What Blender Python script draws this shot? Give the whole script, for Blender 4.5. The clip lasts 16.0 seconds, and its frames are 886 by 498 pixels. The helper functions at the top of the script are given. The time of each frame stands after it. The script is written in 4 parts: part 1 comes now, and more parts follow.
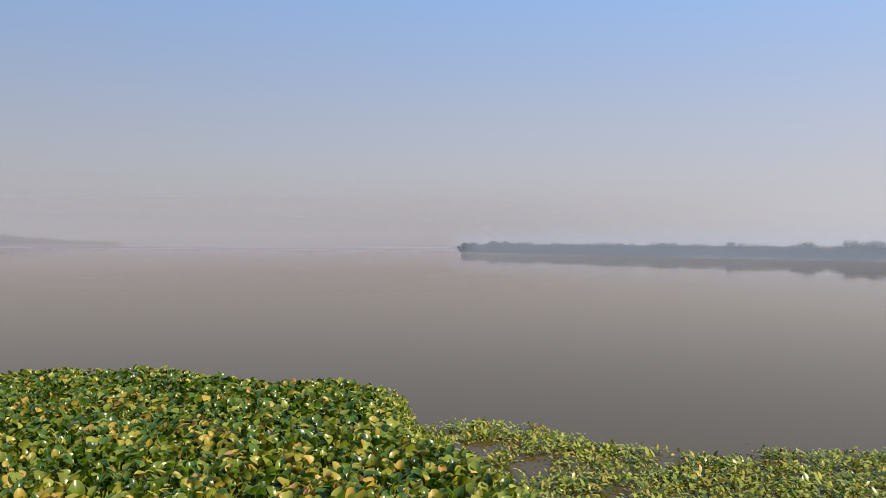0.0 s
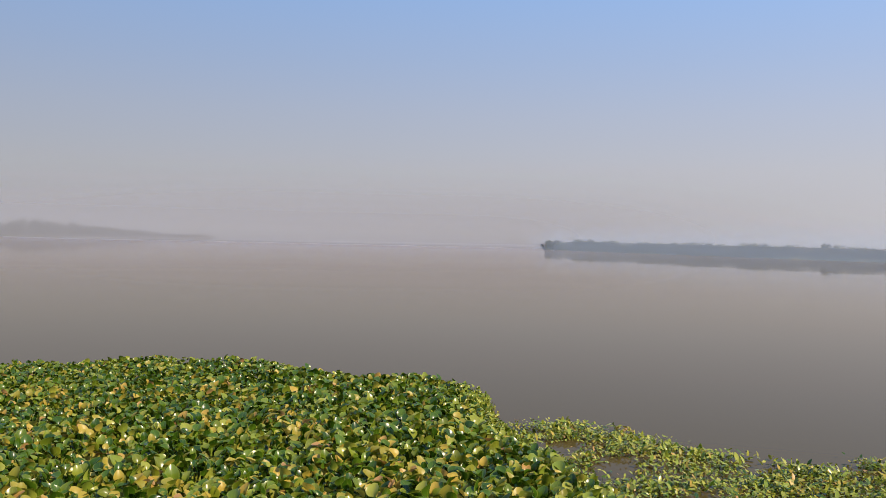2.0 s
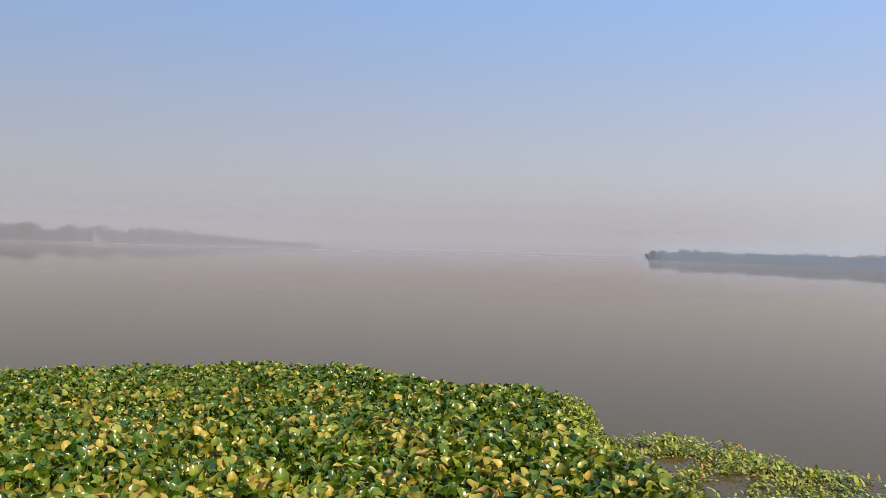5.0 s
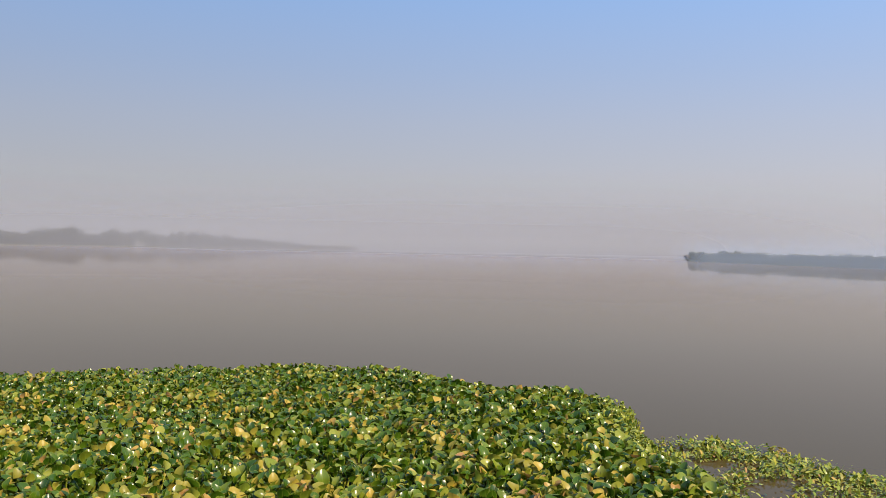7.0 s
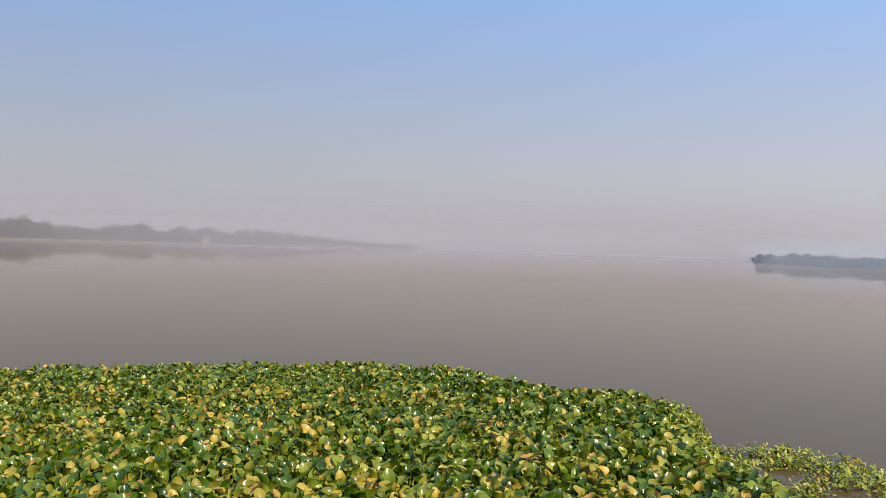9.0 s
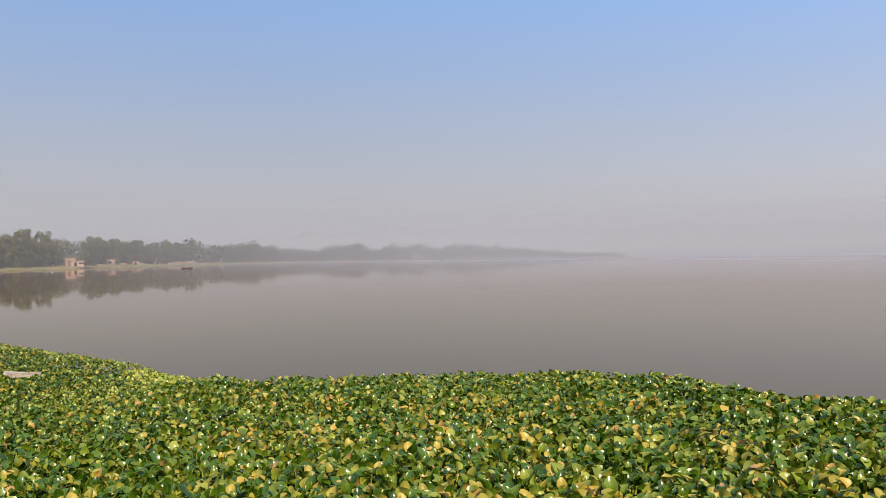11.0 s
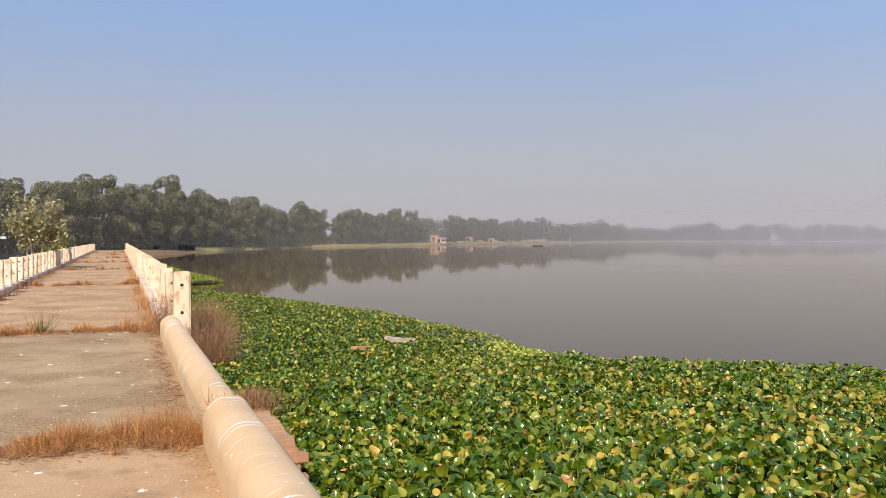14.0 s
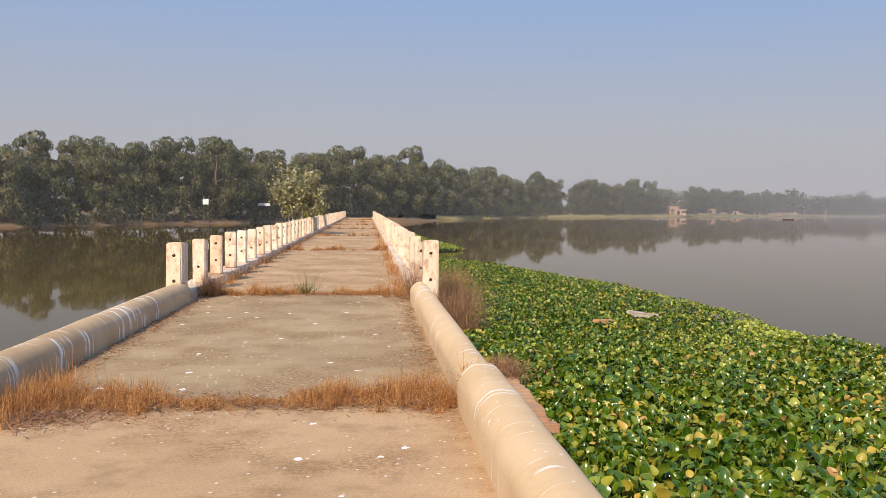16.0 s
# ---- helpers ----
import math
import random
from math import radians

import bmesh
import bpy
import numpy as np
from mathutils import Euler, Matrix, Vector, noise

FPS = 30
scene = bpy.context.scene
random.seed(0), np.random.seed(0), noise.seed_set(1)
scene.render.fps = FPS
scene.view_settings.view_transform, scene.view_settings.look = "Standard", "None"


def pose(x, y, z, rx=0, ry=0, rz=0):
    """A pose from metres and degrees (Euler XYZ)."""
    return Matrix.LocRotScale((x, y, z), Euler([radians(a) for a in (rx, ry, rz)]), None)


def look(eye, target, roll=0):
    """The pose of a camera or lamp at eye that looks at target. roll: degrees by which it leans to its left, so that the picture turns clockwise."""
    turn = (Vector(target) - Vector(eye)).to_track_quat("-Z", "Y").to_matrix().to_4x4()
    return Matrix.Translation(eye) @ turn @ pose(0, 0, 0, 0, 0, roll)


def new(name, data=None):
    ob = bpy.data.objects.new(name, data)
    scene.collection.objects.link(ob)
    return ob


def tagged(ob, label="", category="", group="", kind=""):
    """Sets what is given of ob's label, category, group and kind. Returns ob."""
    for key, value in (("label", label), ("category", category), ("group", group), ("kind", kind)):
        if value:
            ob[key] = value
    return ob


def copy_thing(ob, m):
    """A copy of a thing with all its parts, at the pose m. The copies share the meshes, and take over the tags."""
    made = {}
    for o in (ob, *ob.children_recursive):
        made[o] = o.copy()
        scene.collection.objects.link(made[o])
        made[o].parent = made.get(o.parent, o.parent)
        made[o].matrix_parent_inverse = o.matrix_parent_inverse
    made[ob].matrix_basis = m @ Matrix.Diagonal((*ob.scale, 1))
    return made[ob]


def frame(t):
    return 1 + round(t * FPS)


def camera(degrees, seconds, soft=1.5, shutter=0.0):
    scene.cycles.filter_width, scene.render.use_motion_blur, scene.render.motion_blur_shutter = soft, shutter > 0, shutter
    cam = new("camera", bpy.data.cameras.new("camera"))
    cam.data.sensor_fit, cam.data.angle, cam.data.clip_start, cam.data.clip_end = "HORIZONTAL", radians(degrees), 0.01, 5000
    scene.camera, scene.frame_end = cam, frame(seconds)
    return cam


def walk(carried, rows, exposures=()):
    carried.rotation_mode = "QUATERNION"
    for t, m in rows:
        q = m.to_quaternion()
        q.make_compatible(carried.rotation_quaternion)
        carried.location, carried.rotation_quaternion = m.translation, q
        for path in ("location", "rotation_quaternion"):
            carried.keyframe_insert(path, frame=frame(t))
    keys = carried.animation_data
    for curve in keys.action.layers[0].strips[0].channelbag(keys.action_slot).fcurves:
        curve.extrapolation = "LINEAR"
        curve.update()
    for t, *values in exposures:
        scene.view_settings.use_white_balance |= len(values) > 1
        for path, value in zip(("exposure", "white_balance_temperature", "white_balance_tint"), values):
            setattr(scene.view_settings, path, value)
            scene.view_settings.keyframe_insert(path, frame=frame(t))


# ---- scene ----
cam = camera(53.5, 16.0, soft=0.75)
PATH = [
    (0, (0.37, 0.027, 1.641), (2.296, 0.567, 1.63), 0.3),
    (0.5, (0.37, 0.029, 1.636), (2.285, 0.605, 1.623), 0.7),
    (1, (0.365, 0.036, 1.641), (2.266, 0.658, 1.622), 1.0),
    (1.5, (0.355, 0.048, 1.646), (2.24, 0.715, 1.628), 1.2),
    (2, (0.36, 0.059, 1.639), (2.226, 0.778, 1.619), 1.1),
    (2.5, (0.365, 0.067, 1.644), (2.208, 0.844, 1.621), 0.9),
    (3, (0.351, 0.07, 1.647), (2.174, 0.894, 1.626), 1.4),
    (3.5, (0.345, 0.079, 1.647), (2.146, 0.947, 1.632), 0.8),
    (4, (0.342, 0.077, 1.652), (2.131, 0.972, 1.642), 1.1),
    (6.5, (0.322, 0.103, 1.646), (2.065, 1.082, 1.645), 1.0),
    (7, (0.334, 0.106, 1.643), (2.065, 1.108, 1.643), 1.1),
    (7.5, (0.33, 0.119, 1.647), (2.048, 1.143, 1.651), 1.1),
    (8, (0.32, 0.123, 1.645), (2.017, 1.181, 1.653), 1.0),
    (8.2, (0.313, 0.129, 1.66), (2.002, 1.199, 1.667), 1.1),
    (10.3, (0.29, 0.157, 1.65), (1.804, 1.464, 1.649), 0.5),
    (10.5, (0.282, 0.152, 1.642), (1.751, 1.508, 1.652), -0.1),
    (11, (0.245, 0.162, 1.63), (1.599, 1.634, 1.646), -0.8),
    (11.5, (0.252, 0.177, 1.629), (1.516, 1.727, 1.646), -0.6),
    (12, (0.241, 0.187, 1.609), (1.406, 1.813, 1.62), -0.3),
    (12.5, (0.201, 0.145, 1.633), (1.26, 1.841, 1.602), -0.4),
    (13, (0.169, 0.132, 1.626), (1.123, 1.889, 1.597), -0.2),
    (13.5, (0.162, 0.189, 1.628), (0.994, 2.007, 1.591), 0.0),
    (14, (0.147, 0.236, 1.63), (0.838, 2.113, 1.605), -0.2),
    (14.5, (0.107, 0.219, 1.638), (0.643, 2.145, 1.602), 0.1),
    (15, (0.075, 0.225, 1.64), (0.473, 2.184, 1.583), -0.6),
    (15.5, (0.046, 0.266, 1.639), (0.333, 2.243, 1.549), -0.2),
    (16, (-0.002, 0.255, 1.654), (0.172, 2.245, 1.56), 0.5),
]
walk(cam, [(t, look(eye, target, roll)) for t, eye, target, roll in PATH],
     exposures=[(0, -0.1), (2.2, -0.09), (3.3, 0.01), (7, 0.0), (11, 0.1), (13.5, 0.12), (15, 0.06), (16, 0.05)])

# ---- world, sun ----
SUN_AZ, SUN_EL = radians(204), radians(37)      # compass from +y towards +x
WATER_Z = -0.75
world = bpy.data.worlds.new("hazy_sky")
scene.world = world
world.use_nodes = True
wn, wl = world.node_tree.nodes, world.node_tree.links
wn.clear()
sky = wn.new("ShaderNodeTexSky")
sky.sky_type, sky.sun_disc = "NISHITA", False
sky.sun_elevation, sky.sun_rotation = SUN_EL, SUN_AZ
sky.altitude, sky.air_density, sky.dust_density, sky.ozone_density = 100, 1.0, 2.0, 2.0
coord = wn.new("ShaderNodeTexCoord")
sep = wn.new("ShaderNodeSeparateXYZ")
wl.new(coord.outputs["Generated"], sep.inputs[0])
haze = wn.new("ShaderNodeValToRGB")               # smoke and dust: grey-pink low down, blue above
stops = ((0.0, (0.445, 0.43, 0.455)), (0.08, (0.425, 0.425, 0.47)), (0.14, (0.38, 0.42, 0.53)), (0.2, (0.32, 0.41, 0.6)), (0.27, (0.265, 0.405, 0.68)), (0.5, (0.165, 0.29, 0.57)))
for _ in range(4):
    haze.color_ramp.elements.new(0.5)
for e, (p, c) in zip(haze.color_ramp.elements, stops):
    e.position, e.color = p, (*c, 1)
wl.new(sep.outputs["Z"], haze.inputs["Fac"])
toward = wn.new("ShaderNodeVectorMath")           # brighter on the sun's side
toward.operation = "DOT_PRODUCT"
toward.inputs[1].default_value = (math.sin(radians(185)) * 0.95, math.cos(radians(185)) * 0.95, 0.2)
wl.new(coord.outputs["Generated"], toward.inputs[0])
glow = wn.new("ShaderNodeMapRange")
glow.inputs["From Min"].default_value, glow.inputs["From Max"].default_value = -0.8, 1.0
glow.inputs["To Min"].default_value, glow.inputs["To Max"].default_value = 10.4, 18.6
wl.new(toward.outputs["Value"], glow.inputs["Value"])
lit = wn.new("ShaderNodeVectorMath")
lit.operation = "SCALE"
wl.new(haze.outputs["Color"], lit.inputs[0])
wl.new(glow.outputs["Result"], lit.inputs["Scale"])
dusty = wn.new("ShaderNodeMix")
dusty.data_type = "RGBA"
dusty.inputs["Factor"].default_value = 0.88
wl.new(sky.outputs["Color"], dusty.inputs["A"])
wl.new(lit.outputs["Vector"], dusty.inputs["B"])
back = wn.new("ShaderNodeBackground")
back.inputs["Strength"].default_value = 0.1
out = wn.new("ShaderNodeOutputWorld")
wl.new(dusty.outputs["Result"], back.inputs["Color"])
wl.new(back.outputs["Background"], out.inputs["Surface"])

sun = new("sun", bpy.data.lights.new("sun", "SUN"))
sun.data.energy, sun.data.angle, sun.data.color = 5.4, radians(0.9), (1.0, 0.82, 0.58)
to_sun = Vector((math.sin(SUN_AZ) * math.cos(SUN_EL), math.cos(SUN_AZ) * math.cos(SUN_EL), math.sin(SUN_EL)))
sun.matrix_world = look(to_sun * 50, (0, 0, 0))


# ---- materials ----
def material(name, rough=0.8, spec=0.3):
    m = bpy.data.materials.new(name)
    m.use_nodes = True
    b = m.node_tree.nodes["Principled BSDF"]
    b.inputs["Roughness"].default_value = rough
    b.inputs["Specular IOR Level"].default_value = spec
    return m, m.node_tree.nodes, m.node_tree.links, b


def ramp(nodes, links, value, stops):
    r = nodes.new("ShaderNodeValToRGB")
    while len(r.color_ramp.elements) < len(stops):
        r.color_ramp.elements.new(0.5)
    for e, (p, c) in zip(r.color_ramp.elements, stops):
        e.position, e.color = p, (*c, 1) if len(c) == 3 else c
    links.new(value, r.inputs["Fac"])
    return r.outputs["Color"]


def noise_tex(nodes, links, scale, detail=4, rough=0.6, stretch=None, space="Object", kind="ShaderNodeTexNoise"):
    if space == "World":
        src = nodes.new("ShaderNodeNewGeometry").outputs["Position"]
    else:
        src = nodes.new("ShaderNodeTexCoord").outputs[space]
    if stretch:
        mp = nodes.new("ShaderNodeMapping")
        mp.inputs["Scale"].default_value = stretch
        links.new(src, mp.inputs["Vector"])
        src = mp.outputs["Vector"]
    n = nodes.new(kind)
    n.inputs["Scale"].default_value = scale
    if kind == "ShaderNodeTexNoise":
        n.inputs["Detail"].default_value, n.inputs["Roughness"].default_value = detail, rough
    links.new(src, n.inputs["Vector"])
    return n.outputs["Fac"] if kind == "ShaderNodeTexNoise" else n.outputs["Distance"]


def mixed(nodes, links, fac, a, b, mode="MIX"):
    m = nodes.new("ShaderNodeMix")
    m.data_type, m.blend_type = "RGBA", mode
    for key, v in (("Factor", fac), ("A", a), ("B", b)):
        if isinstance(v, (int, float)):
            m.inputs[key].default_value = v
        elif isinstance(v, tuple):
            m.inputs[key].default_value = (*v, 1)
        else:
            links.new(v, m.inputs[key])
    return m.outputs["Result"]


def bump(nodes, links, b, height, strength=0.3, distance=0.01):
    n = nodes.new("ShaderNodeBump")
    n.inputs["Strength"].default_value, n.inputs["Distance"].default_value = strength, distance
    links.new(height, n.inputs["Height"])
    links.new(n.outputs["Normal"], b.inputs["Normal"])


def concrete(name, base, dark, pale, spots=0.0, streaks=0.0, dirt=(0.26, 0.16, 0.08), gritty=0.42, mottle=None):
    m, n, l, b = material(name, 0.88, 0.25)
    big = noise_tex(n, l, 0.55, 5, 0.65, space="World")
    c = ramp(n, l, big, [(0.3, dark), (0.5, base), (0.72, pale)])
    grit = noise_tex(n, l, 55, 3, 0.7)
    c = mixed(n, l, gritty, c, ramp(n, l, grit, [(0.3, (0.4, 0.36, 0.32)), (0.62, (1.0, 1.0, 1.0))]), "MULTIPLY")
    if spots > 0.18:                                    # coarse dark grit lies in patches between smooth sandy ones
        lie = noise_tex(n, l, 0.8, 5, 0.6, space="World")
        crumbs = noise_tex(n, l, 24, 4, 0.75, space="World")
        c = mixed(n, l, ramp(n, l, lie, [(0.46, (0, 0, 0)), (0.58, (0.75, 0.75, 0.75))]), c,
                  mixed(n, l, 1.0, c, ramp(n, l, crumbs, [(0.38, (0.42, 0.36, 0.3)), (0.6, (1.02, 0.96, 0.9))]), "MULTIPLY"))
    sand = noise_tex(n, l, 2.3, 6, 0.7, space="World")
    c = mixed(n, l, ramp(n, l, sand, [(0.52, (0, 0, 0)), (0.68, (0.55, 0.55, 0.55))]), c, dirt)
    if mottle:
        rust = noise_tex(n, l, 6.0, 6, 0.75, stretch=(1.0, 1.0, 0.6), space="World")
        c = mixed(n, l, ramp(n, l, rust, [(0.51, (0, 0, 0)), (0.63, (0.75, 0.75, 0.75))]), c, mottle)
    if spots:
        v = noise_tex(n, l, 3.1, kind="ShaderNodeTexVoronoi", stretch=(1.0, 0.8, 1.0))
        wob = noise_tex(n, l, 16, 2)
        add = n.new("ShaderNodeMath")
        add.operation = "MULTIPLY_ADD"
        add.inputs[1].default_value = 0.22
        l.new(wob, add.inputs[0])
        l.new(v, add.inputs[2])
        fleck = noise_tex(n, l, 9.0, kind="ShaderNodeTexVoronoi")
        c = mixed(n, l, ramp(n, l, fleck, [(0.09, (0.8, 0.8, 0.8)), (0.12, (0, 0, 0))]), c, (0.78, 0.72, 0.64))
        c = mixed(n, l, ramp(n, l, add.outputs[0], [(spots, (1, 1, 1)), (spots + 0.015, (0, 0, 0))]), c, (0.82, 0.78, 0.72))
    if streaks:
        s = noise_tex(n, l, 1.0, 3, 0.6, stretch=(0.9, 13, 0.9))
        gate = noise_tex(n, l, 1.7, 2, 0.5)
        s = mixed(n, l, 1.0, ramp(n, l, s, [(streaks, (0, 0, 0)), (streaks + 0.015, (1, 1, 1))]),
                  ramp(n, l, gate, [(0.47, (0, 0, 0)), (0.55, (0.9, 0.9, 0.9))]), "MULTIPLY")
        c = mixed(n, l, s, c, (0.84, 0.8, 0.74))
    l.new(c, b.inputs["Base Color"])
    bump(n, l, b, noise_tex(n, l, 38, 5, 0.7), 0.3, 0.008)
    return m


CONCRETE = concrete("deck_concrete", (0.535, 0.355, 0.195), (0.43, 0.28, 0.15), (0.61, 0.42, 0.24), spots=0.19)
CONCRETE_GREY = concrete("grey_deck_concrete", (0.44, 0.32, 0.18), (0.36, 0.255, 0.14), (0.5, 0.37, 0.215), spots=0.205)
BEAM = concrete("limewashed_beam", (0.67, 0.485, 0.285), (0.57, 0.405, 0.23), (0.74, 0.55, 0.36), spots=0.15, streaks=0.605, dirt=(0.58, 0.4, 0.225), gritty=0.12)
# left beams: weathered and streaked, base also darkened to paint their shaded inner face
BEAM_LEFT = concrete("weathered_shaded_beam", (0.56, 0.395, 0.23), (0.45, 0.305, 0.17), (0.64, 0.47, 0.3), streaks=0.565, dirt=(0.4, 0.265, 0.145), gritty=0.25)
POST = concrete("whitewashed_post", (0.75, 0.62, 0.48), (0.56, 0.4, 0.27), (0.84, 0.74, 0.61), dirt=(0.42, 0.25, 0.14), gritty=0.25, mottle=(0.38, 0.2, 0.115))
WALL = concrete("weathered_wall", (0.3, 0.24, 0.18), (0.2, 0.16, 0.12), (0.38, 0.31, 0.23))
BRICK = concrete("brick_red", (0.5, 0.315, 0.19), (0.38, 0.2, 0.115), (0.56, 0.37, 0.24), dirt=(0.36, 0.25, 0.16))


def dark_hole():
    m, n, l, b = material("rust_stained_hole", 0.95, 0.1)
    l.new(ramp(n, l, noise_tex(n, l, 30), [(0.3, (0.03, 0.02, 0.015)), (0.8, (0.1, 0.05, 0.03))]), b.inputs["Base Color"])
    return m


HOLE = dark_hole()


def leaf_material(name, stops, gloss=0.25, trans=0.16, rib=0.5, per="island", clump_shade=0.0):
    """Blade with a paler midrib and margin, tinted leaf by leaf."""
    m, n, l, b = material(name, gloss, 0.58)
    if per == "island":
        r = n.new("ShaderNodeNewGeometry").outputs["Random Per Island"]
    else:
        r = n.new("ShaderNodeObjectInfo").outputs["Random"]
    c = ramp(n, l, r, stops)
    uv = n.new("ShaderNodeUVMap")
    s = n.new("ShaderNodeSeparateXYZ")
    l.new(uv.outputs["UV"], s.inputs[0])
    if rib:
        edge = ramp(n, l, s.outputs["X"], [(0.0, (0.4, 0.4, 0.4)), (0.09, (0, 0, 0)), (0.47, (0, 0, 0)), (0.5, (0.25, 0.25, 0.25)), (0.53, (0, 0, 0)), (0.91, (0, 0, 0)), (1.0, (0.4, 0.4, 0.4))])
        c = mixed(n, l, edge, c, (0.36, 0.4, 0.06))
    spot = noise_tex(n, l, 24, 4, 0.65)
    c = mixed(n, l, ramp(n, l, spot, [(0.62, (0, 0, 0)), (0.8, (0.4, 0.4, 0.4))]), c, (0.2, 0.14, 0.03))
    # light and shade of foliage masses painted in: cool dark and warm light patches
    if clump_shade:
        c = mixed(n, l, 1.0, c, ramp(n, l, noise_tex(n, l, clump_shade, 2), [(0.36, (0.42, 0.46, 0.46)), (0.64, (1.3, 1.2, 1.1))]), "MULTIPLY")
    l.new(c, b.inputs["Base Color"])
    t = n.new("ShaderNodeBsdfTranslucent")
    l.new(c, t.inputs["Color"])
    mx = n.new("ShaderNodeMixShader")
    mx.inputs["Fac"].default_value = trans
    l.new(b.outputs["BSDF"], mx.inputs[1])
    l.new(t.outputs["BSDF"], mx.inputs[2])
    l.new(mx.outputs["Shader"], n["Material Output"].inputs["Surface"])
    return m


GREENS = [(0.0, (0.019, 0.055, 0.003)), (0.35, (0.047, 0.11, 0.005)), (0.7, (0.088, 0.157, 0.008)), (1.0, (0.19, 0.205, 0.016))]
PALES = [(0.0, (0.14, 0.21, 0.018)), (0.5, (0.24, 0.29, 0.03)), (1.0, (0.36, 0.36, 0.05))]
YELLOWS = [(0.0, (0.27, 0.27, 0.035)), (0.45, (0.44, 0.36, 0.045)), (0.8, (0.6, 0.42, 0.06)), (1.0, (0.5, 0.27, 0.1))]
LEAF_GREEN = leaf_material("hyacinth_green", GREENS)
LEAF_PALE = leaf_material("hyacinth_pale", PALES)
LEAF_YOUNG = leaf_material("young_water_plants", [(0.0, (0.2, 0.27, 0.03)), (0.5, (0.32, 0.37, 0.045)), (1.0, (0.47, 0.45, 0.07))])
LEAF_YELLOW = leaf_material("hyacinth_yellow", YELLOWS, 0.42, 0.3)
LEAF_GREEN_ONE = leaf_material("hyacinth_green_single", GREENS, per="object")
LEAF_YELLOW_ONE = leaf_material("hyacinth_yellow_single", YELLOWS, 0.42, 0.3, per="object")
TREE_LEAF = leaf_material("olive_foliage", [(0.0, (0.1, 0.108, 0.042)), (0.5, (0.175, 0.182, 0.08)), (1.0, (0.28, 0.272, 0.132))], 0.6, 0.35, 0, clump_shade=0.8)
SAPLING_LEAF = leaf_material("sapling_foliage", [(0.0, (0.25, 0.235, 0.1)), (0.6, (0.42, 0.385, 0.19)), (1.0, (0.66, 0.6, 0.4))], 0.5, 0.3, 0)
BUSH_LEAF = leaf_material("yellow_bush_foliage", [(0.0, (0.24, 0.24, 0.04)), (1.0, (0.5, 0.45, 0.07))], 0.5, 0.3, 0)
DRY = leaf_material("dry_grass", [(0.0, (0.2, 0.075, 0.022)), (0.45, (0.44, 0.19, 0.058)), (0.8, (0.58, 0.3, 0.1)), (1.0, (0.7, 0.45, 0.2))], 0.8, 0.25, 0)
TWIG = leaf_material("dry_twigs", [(0.0, (0.16, 0.08, 0.042)), (0.6, (0.3, 0.16, 0.085)), (1.0, (0.44, 0.26, 0.14))], 0.85, 0.1, 0)
WEED = leaf_material("green_weed", [(0.0, (0.1, 0.12, 0.04)), (1.0, (0.2, 0.2, 0.07))], 0.7, 0.2, 0)


def plain(name, a, b_, scale, rough=0.9, spec=0.2, strength=0.5, distance=0.05, stretch=None):
    m, n, l, b = material(name, rough, spec)
    l.new(ramp(n, l, noise_tex(n, l, scale, 6, 0.65, stretch=stretch), [(0.3, a), (0.7, b_)]), b.inputs["Base Color"])
    bump(n, l, b, noise_tex(n, l, scale * 4, 5, 0.7), strength, distance)
    return m


BARK = plain("bark", (0.09, 0.065, 0.045), (0.2, 0.15, 0.11), 3)
PALE_BARK = plain("pale_bark", (0.4, 0.35, 0.28), (0.62, 0.56, 0.47), 4)
EARTH = plain("bank_earth", (0.1, 0.066, 0.038), (0.23, 0.155, 0.09), 0.3)
# near-black green: the shade between the leaves is put into this colour
UNDER = plain("mat_gap_shade", (0.008, 0.016, 0.004), (0.02, 0.036, 0.009), 9)
STRIP = plain("shore_weed", (0.16, 0.17, 0.05), (0.36, 0.27, 0.13), 0.12)
TAN = plain("tan_earth", (0.38, 0.25, 0.15), (0.56, 0.4, 0.26), 0.5)
SLAB = plain("pale_stone", (0.42, 0.34, 0.26), (0.62, 0.53, 0.42), 6)
RUST = plain("rusty_board", (0.38, 0.2, 0.08), (0.55, 0.33, 0.15), 8)
HOUSE = plain("mud_brick_wall", (0.42, 0.27, 0.19), (0.58, 0.42, 0.32), 0.8)
WHITE = plain("white_paint", (0.72, 0.7, 0.66), (0.84, 0.82, 0.78), 2)
DARK = plain("dark_opening", (0.03, 0.025, 0.02), (0.06, 0.05, 0.04), 2)
TAR = plain("tarred_wood", (0.04, 0.032, 0.025), (0.1, 0.08, 0.06), 3)


